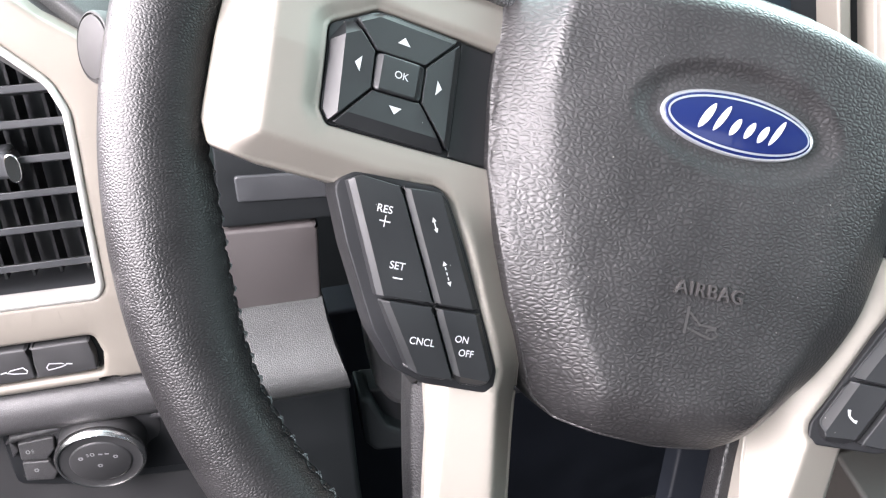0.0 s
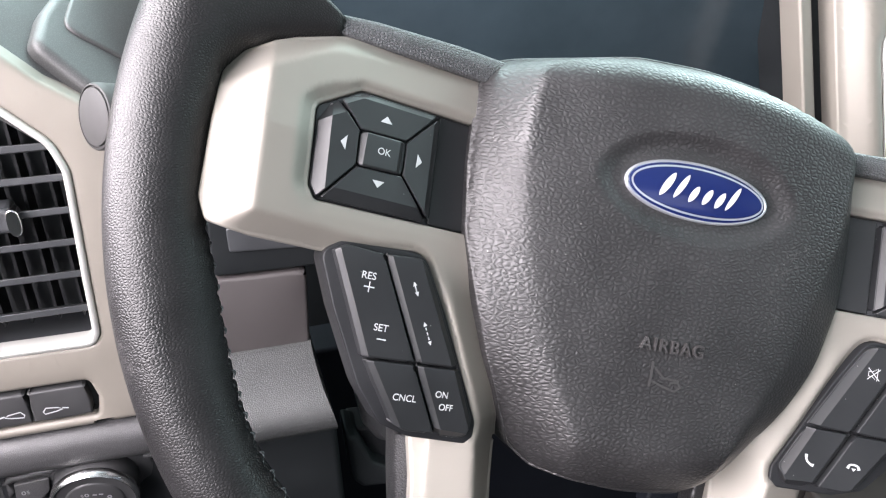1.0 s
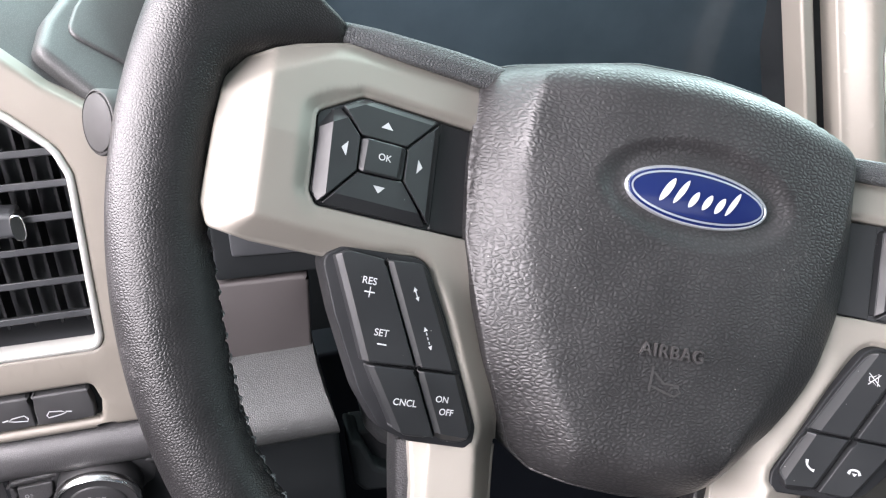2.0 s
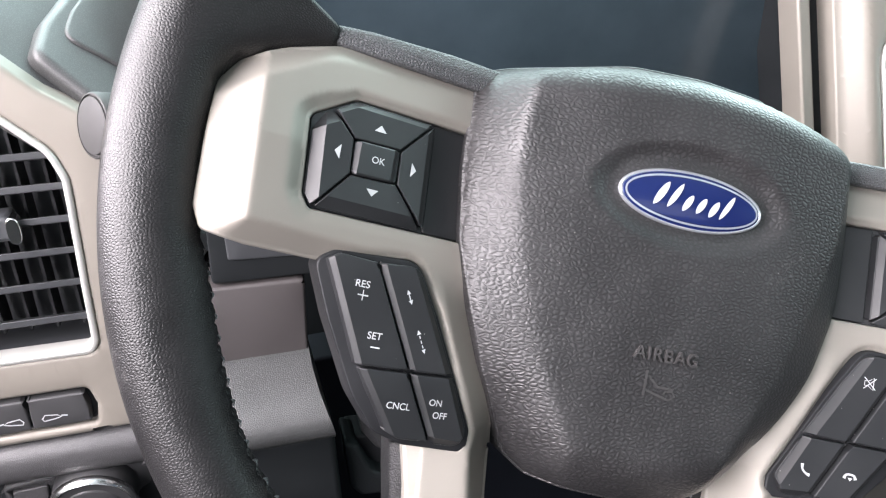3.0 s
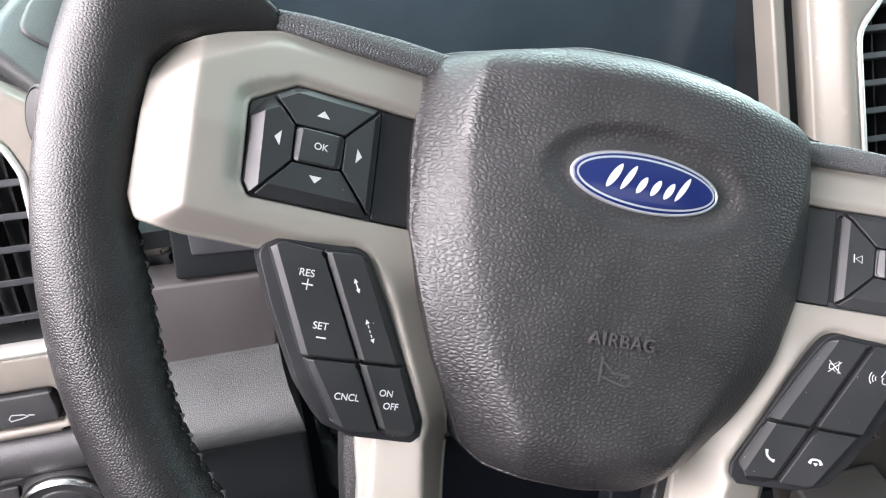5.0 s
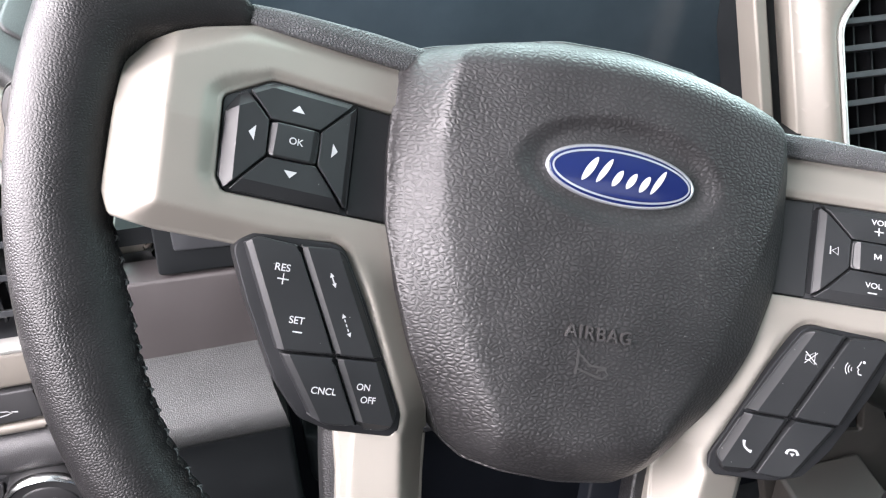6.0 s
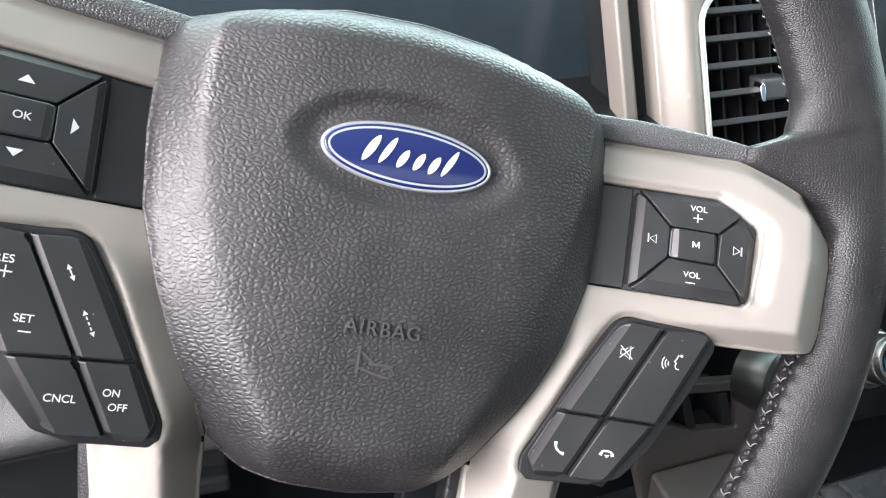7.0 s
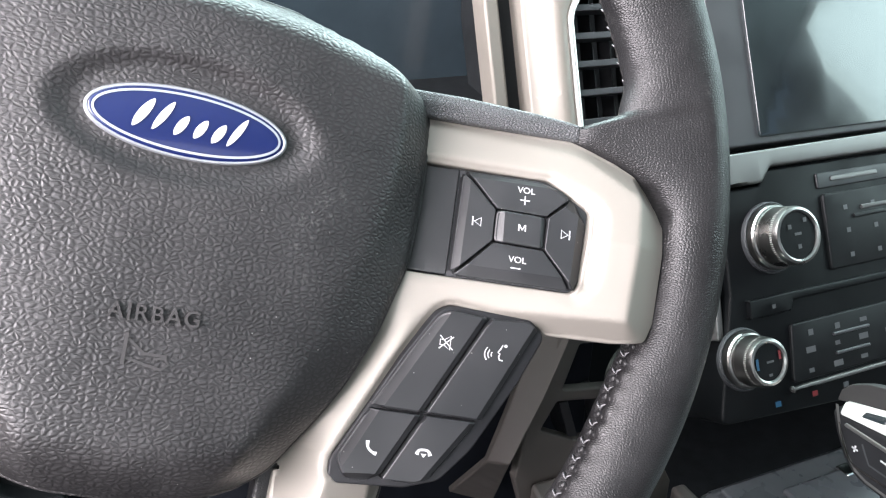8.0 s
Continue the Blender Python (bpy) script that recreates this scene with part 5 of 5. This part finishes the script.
part("glass", plate(rounded([(372, sz(608)), (680, sz(608)), (680, sz(730)), (377, sz(730))], 3, step_length=20), flat(1.2), 0.8, 4), SCREEN, screen, "unlit dark glass")

# taupe lower panel and dark openings beside the column
hole = rounded([(222, 451), (270, 442), (276, 408), (237, 416), (211, 431)], 2.5, step_length=6)
hole_up = rounded([(235, 492), (275, 485), (274, 450), (225, 459)], 2.5, step_length=6)
part("lower_side_panel", upright(rounded([(212, 248), (330, 250), (330, 350), (292, 420), (292, 500), (246, 512), (221, 508), (212, 468), (200, 430), (194, 396), (204, 360), (204, 250)], 5, step_length=8), 122, 1.5, 6, (hole, hole_up)), TAUPE_LOW, dash,
     "taupe lower panel with openings")
edge_strip = bmesh.new()
strip_rows = []
for y, ax, az, cx, cz in ((127, 216, 512, 229, 515), (127, 209, 490, 222, 495), (127, 195, 446, 209, 461), (127, 180, 404, 187, 414), (210, 192, 305, 222, 300)):
    strip_rows.append([edge_strip.verts.new(p) for p in ((ax, y + 10, az), (cx, y - 10, cz), (cx + 3, y + 4, cz - 4), (ax + 4, y + 20, az - 4))])
for lo, hi in zip(strip_rows, strip_rows[1:]):
    for k in range(4):
        edge_strip.faces.new((lo[k], lo[(k + 1) % 4], hi[(k + 1) % 4], hi[k]))
part("edge_strip", edge_strip, TAUPE_LOW, dash, "taupe turned edge of the lower panel", bevel=1.5)
part("lower_step", prism([(78, 381), (118, 393), (122, 300), (78, 300)], 204, 272, axis=0), TAUPE_LOW, dash, "taupe step of the lower panel", bevel=3)
part("opening_rib", prism([(226, 446), (233, 446), (246, 408), (238, 409)], 126, 150), HOUSING, dash, "black rib", bevel=1)
part("opening_rib", prism([(258, 440), (265, 440), (276, 404), (268, 405)], 126, 150), HOUSING, dash, "black rib", bevel=1)

# ---- console and gear lever ----
console = thing("centre_console", "black centre console with a taupe side", "console")
part("body", box(320, 560, -400, 90, 150, 372), CONSOLE, console, "black plastic body", bevel=12)
part("side", box(309, 321, -400, 100, 150, 370), TAUPE_LOW, console, "taupe side", bevel=3)
part("tray", box(335, 545, -60, 80, 372, 376), CONSOLE, console, "black tray", bevel=2)
part("plate", box(372, 460, -60, 60, 374, 380), CONSOLE, console, "dark plate", bevel=2)
part("bright_edge", box(424, 448, 51, 63, 376, 381), CHROME, console, "bright corner", bevel=1.5)
part("bright_edge", box(438, 470, 32, 41, 376, 381), CHROME, console, "bright corner", bevel=1.5)

lever = thing("gear_lever", "black gear lever with bright trim on the console", "gear lever")


def on_side(bm, x, out=0.0):
    """Lays a flat drawing in y and z on the lever's side at x."""
    for v in bm.verts:
        a, c, h = v.co
        v.co = (x - out - h, a, c)
    return bm


SIDE_X = 365.0
grip = part("grip", prism([(38, 466), (31, 452), (22, 439), (12, 431.5), (4, 430), (-24, 430), (-34, 433), (-42, 445), (-50, 481)], SIDE_X, SIDE_X + 40, axis=0), HOUSING, lever, "black grip", bevel=5, smooth=50)
cap = prism([(38, 469), (37, 477), (32, 484), (22, 490.5), (8, 496), (-16, 500), (-40, 502), (-52, 500), (-52, 494), (-20, 489), (4, 483)], SIDE_X + 6, SIDE_X + 46, axis=0)
bmesh.ops.subdivide_edges(cap, edges=[e for e in cap.edges if abs(e.verts[0].co.x - e.verts[1].co.x) > 10], cuts=6, use_grid_fill=True)
for v in cap.verts:
    v.co.z -= 0.02 * (v.co.x - SIDE_X - 6) ** 2 * ease(468, 490, v.co.z)
part("cap", cap, CAP, lever, "dark grey soft cap", bevel=3, smooth=60)
rim_line = bmesh.new()
stroke(rim_line, [(33, 471), (26, 455), (18, 444), (10, 437.5), (2, 435.5), (-22, 435.5), (-33, 441), (-40, 453), (-44, 470)], 2.0, flat(0), 0)
part("frame_line", on_side(rim_line, SIDE_X, 0.4), SILVER_DARK, grip, "grey edge round the side")
inner_line = bmesh.new()
stroke(inner_line, [(28, 461), (25, 455), (21, 448.5), (15, 441.5), (11, 440), (-10, 441.5), (-24, 442), (-32, 449), (-37, 461)], 1.3, flat(0), 0)
part("bright_line", on_side(inner_line, SIDE_X, 0.9), CHROME, grip, "bright trim line")



def leaning(bm):
    """Leans what lies on the lever's side back towards its top."""
    for v in bm.verts:
        v.co.x += 0.75 * max(0.0, v.co.z - 466.5 - 0.18 * (29 - v.co.y))
    return bm


badge_plate = plate(rounded([(29, 466.5), (31, 473), (3, 483.5), (-48, 494), (-48, 482), (-1, 472)], 2.0, step_length=4), flat(1.6), 0.8, 4)
part("bright_plate", leaning(on_side(badge_plate, SIDE_X, 0.0)), BEZEL, lever, "bright plate on the side")
window = plate(rounded([(17, 472), (16, 475.4), (2, 480), (2, 476)], 1.2, step_length=4), flat(2.0), 0.4, 1)
part("plate_window", leaning(on_side(window, SIDE_X, 0.0)), SCREEN, lever, "dark window in the plate")
bar = plate(rounded([(25, 460.4), (24, 463.2), (-38, 466), (-39, 463)], 1.2, step_length=4), flat(0.8), 0.6, 2)
part("grey_bar", on_side(bar, SIDE_X, 0.0), SILVER_DARK, lever, "satin bar under the plate")
vee = bmesh.new()
stroke(vee, [(10.5, 457), (7, 452), (3, 447), (-8, 447.4), (-18, 448)], 1.3, flat(0), 0)
part("moulded_line", on_side(vee, SIDE_X, 0.5), VENT, lever, "moulded line between the marks")
mk = bmesh.new()
for pts in ([(-2.2, -0.6), (2.2, -0.6), (2.2, 0.6), (-2.2, 0.6)], [(-0.6, -2.2), (0.6, -2.2), (0.6, 2.2), (-0.6, 2.2)]):
    mk.faces.new([mk.verts.new((14 + p[0], 451 + p[1], 0)) for p in pts])
mk.faces.new([mk.verts.new((-5 + a, 455 + c, 0)) for a, c in ((-2.2, -0.6), (2.2, -0.6), (2.2, 0.6), (-2.2, 0.6))])
part("mark", on_side(mk, SIDE_X, 0.6), INK, lever, "pale printed marks")
part("stem", lathe([(22, 374), (19, 380), (13, 392), (12, 432)], 32, Matrix.Translation(Vector((394, -6, 0)))), HOUSING, lever, "black stem")

# ---- the cab that closes the place ----


def slab(name, bm, mat, kind="structure", label="", category=""):
    ob = part(name, bm, mat, None)
    return tagged(ob, label, category, kind=kind)


slab("floor", box(-620, 1420, -2050, 900, -20, 0), CARPET, label="black carpeted cab floor", category="floor")
roof = bmesh.new()
box(-620, 1420, -2050, 150, 1400, 1430, roof)
slab("ceiling", roof, HEADLINER, label="pale cloth headliner", category="ceiling")


def wall_x(name, x0, x1, windows):
    """A side of the cab with openings (y0, y1, sill) up to the header."""
    bm = bmesh.new()
    box(x0, x1, -2050, 150, 1340, 1400, bm)
    ys = [-2050] + [v for w in windows for v in w[:2]] + [900]
    for a, b in zip(ys[::2], ys[1::2]):
        box(x0, x1, a, b, 0, 1340, bm)
    for a, b, sill in windows:
        box(x0, x1, a, b, 0, sill, bm)
    return slab(name, bm, TAUPE, label="taupe cab side with window openings", category="wall")


wall_x("wall_left", -660, -620, ((-1750, -850, 740), (-700, 330, 550)))
wall_x("wall_right", 1420, 1460, ((-1750, -1000, 740), (-600, 330, 740)))
rear = bmesh.new()
box(-620, 1420, -2090, -2050, 0, 950, rear)
box(-620, 1420, -2090, -2050, 1340, 1430, rear)
box(-620, -350, -2090, -2050, 950, 1340, rear)
box(1150, 1420, -2090, -2050, 950, 1340, rear)
slab("wall_rear", rear, TAUPE, label="taupe rear wall with a window opening", category="wall")
slab("wall_front", box(-620, 1420, 860, 900, 0, 860), DASH_DARK, label="dark bulkhead under the windscreen", category="wall")
cowl = prism([(276, 776), (330, 800), (520, 850), (860, 870), (860, 840), (300, 700)], -150, 1420, axis=0)
tagged(part("dash_top", cowl, DASH, None), "dark grey dash top under the windscreen", "dashboard", kind="structure")
slab("dash_back", box(330, 1420, 260, 300, 300, 760), DASH_DARK, label="dark dash front on the far side", category="wall")
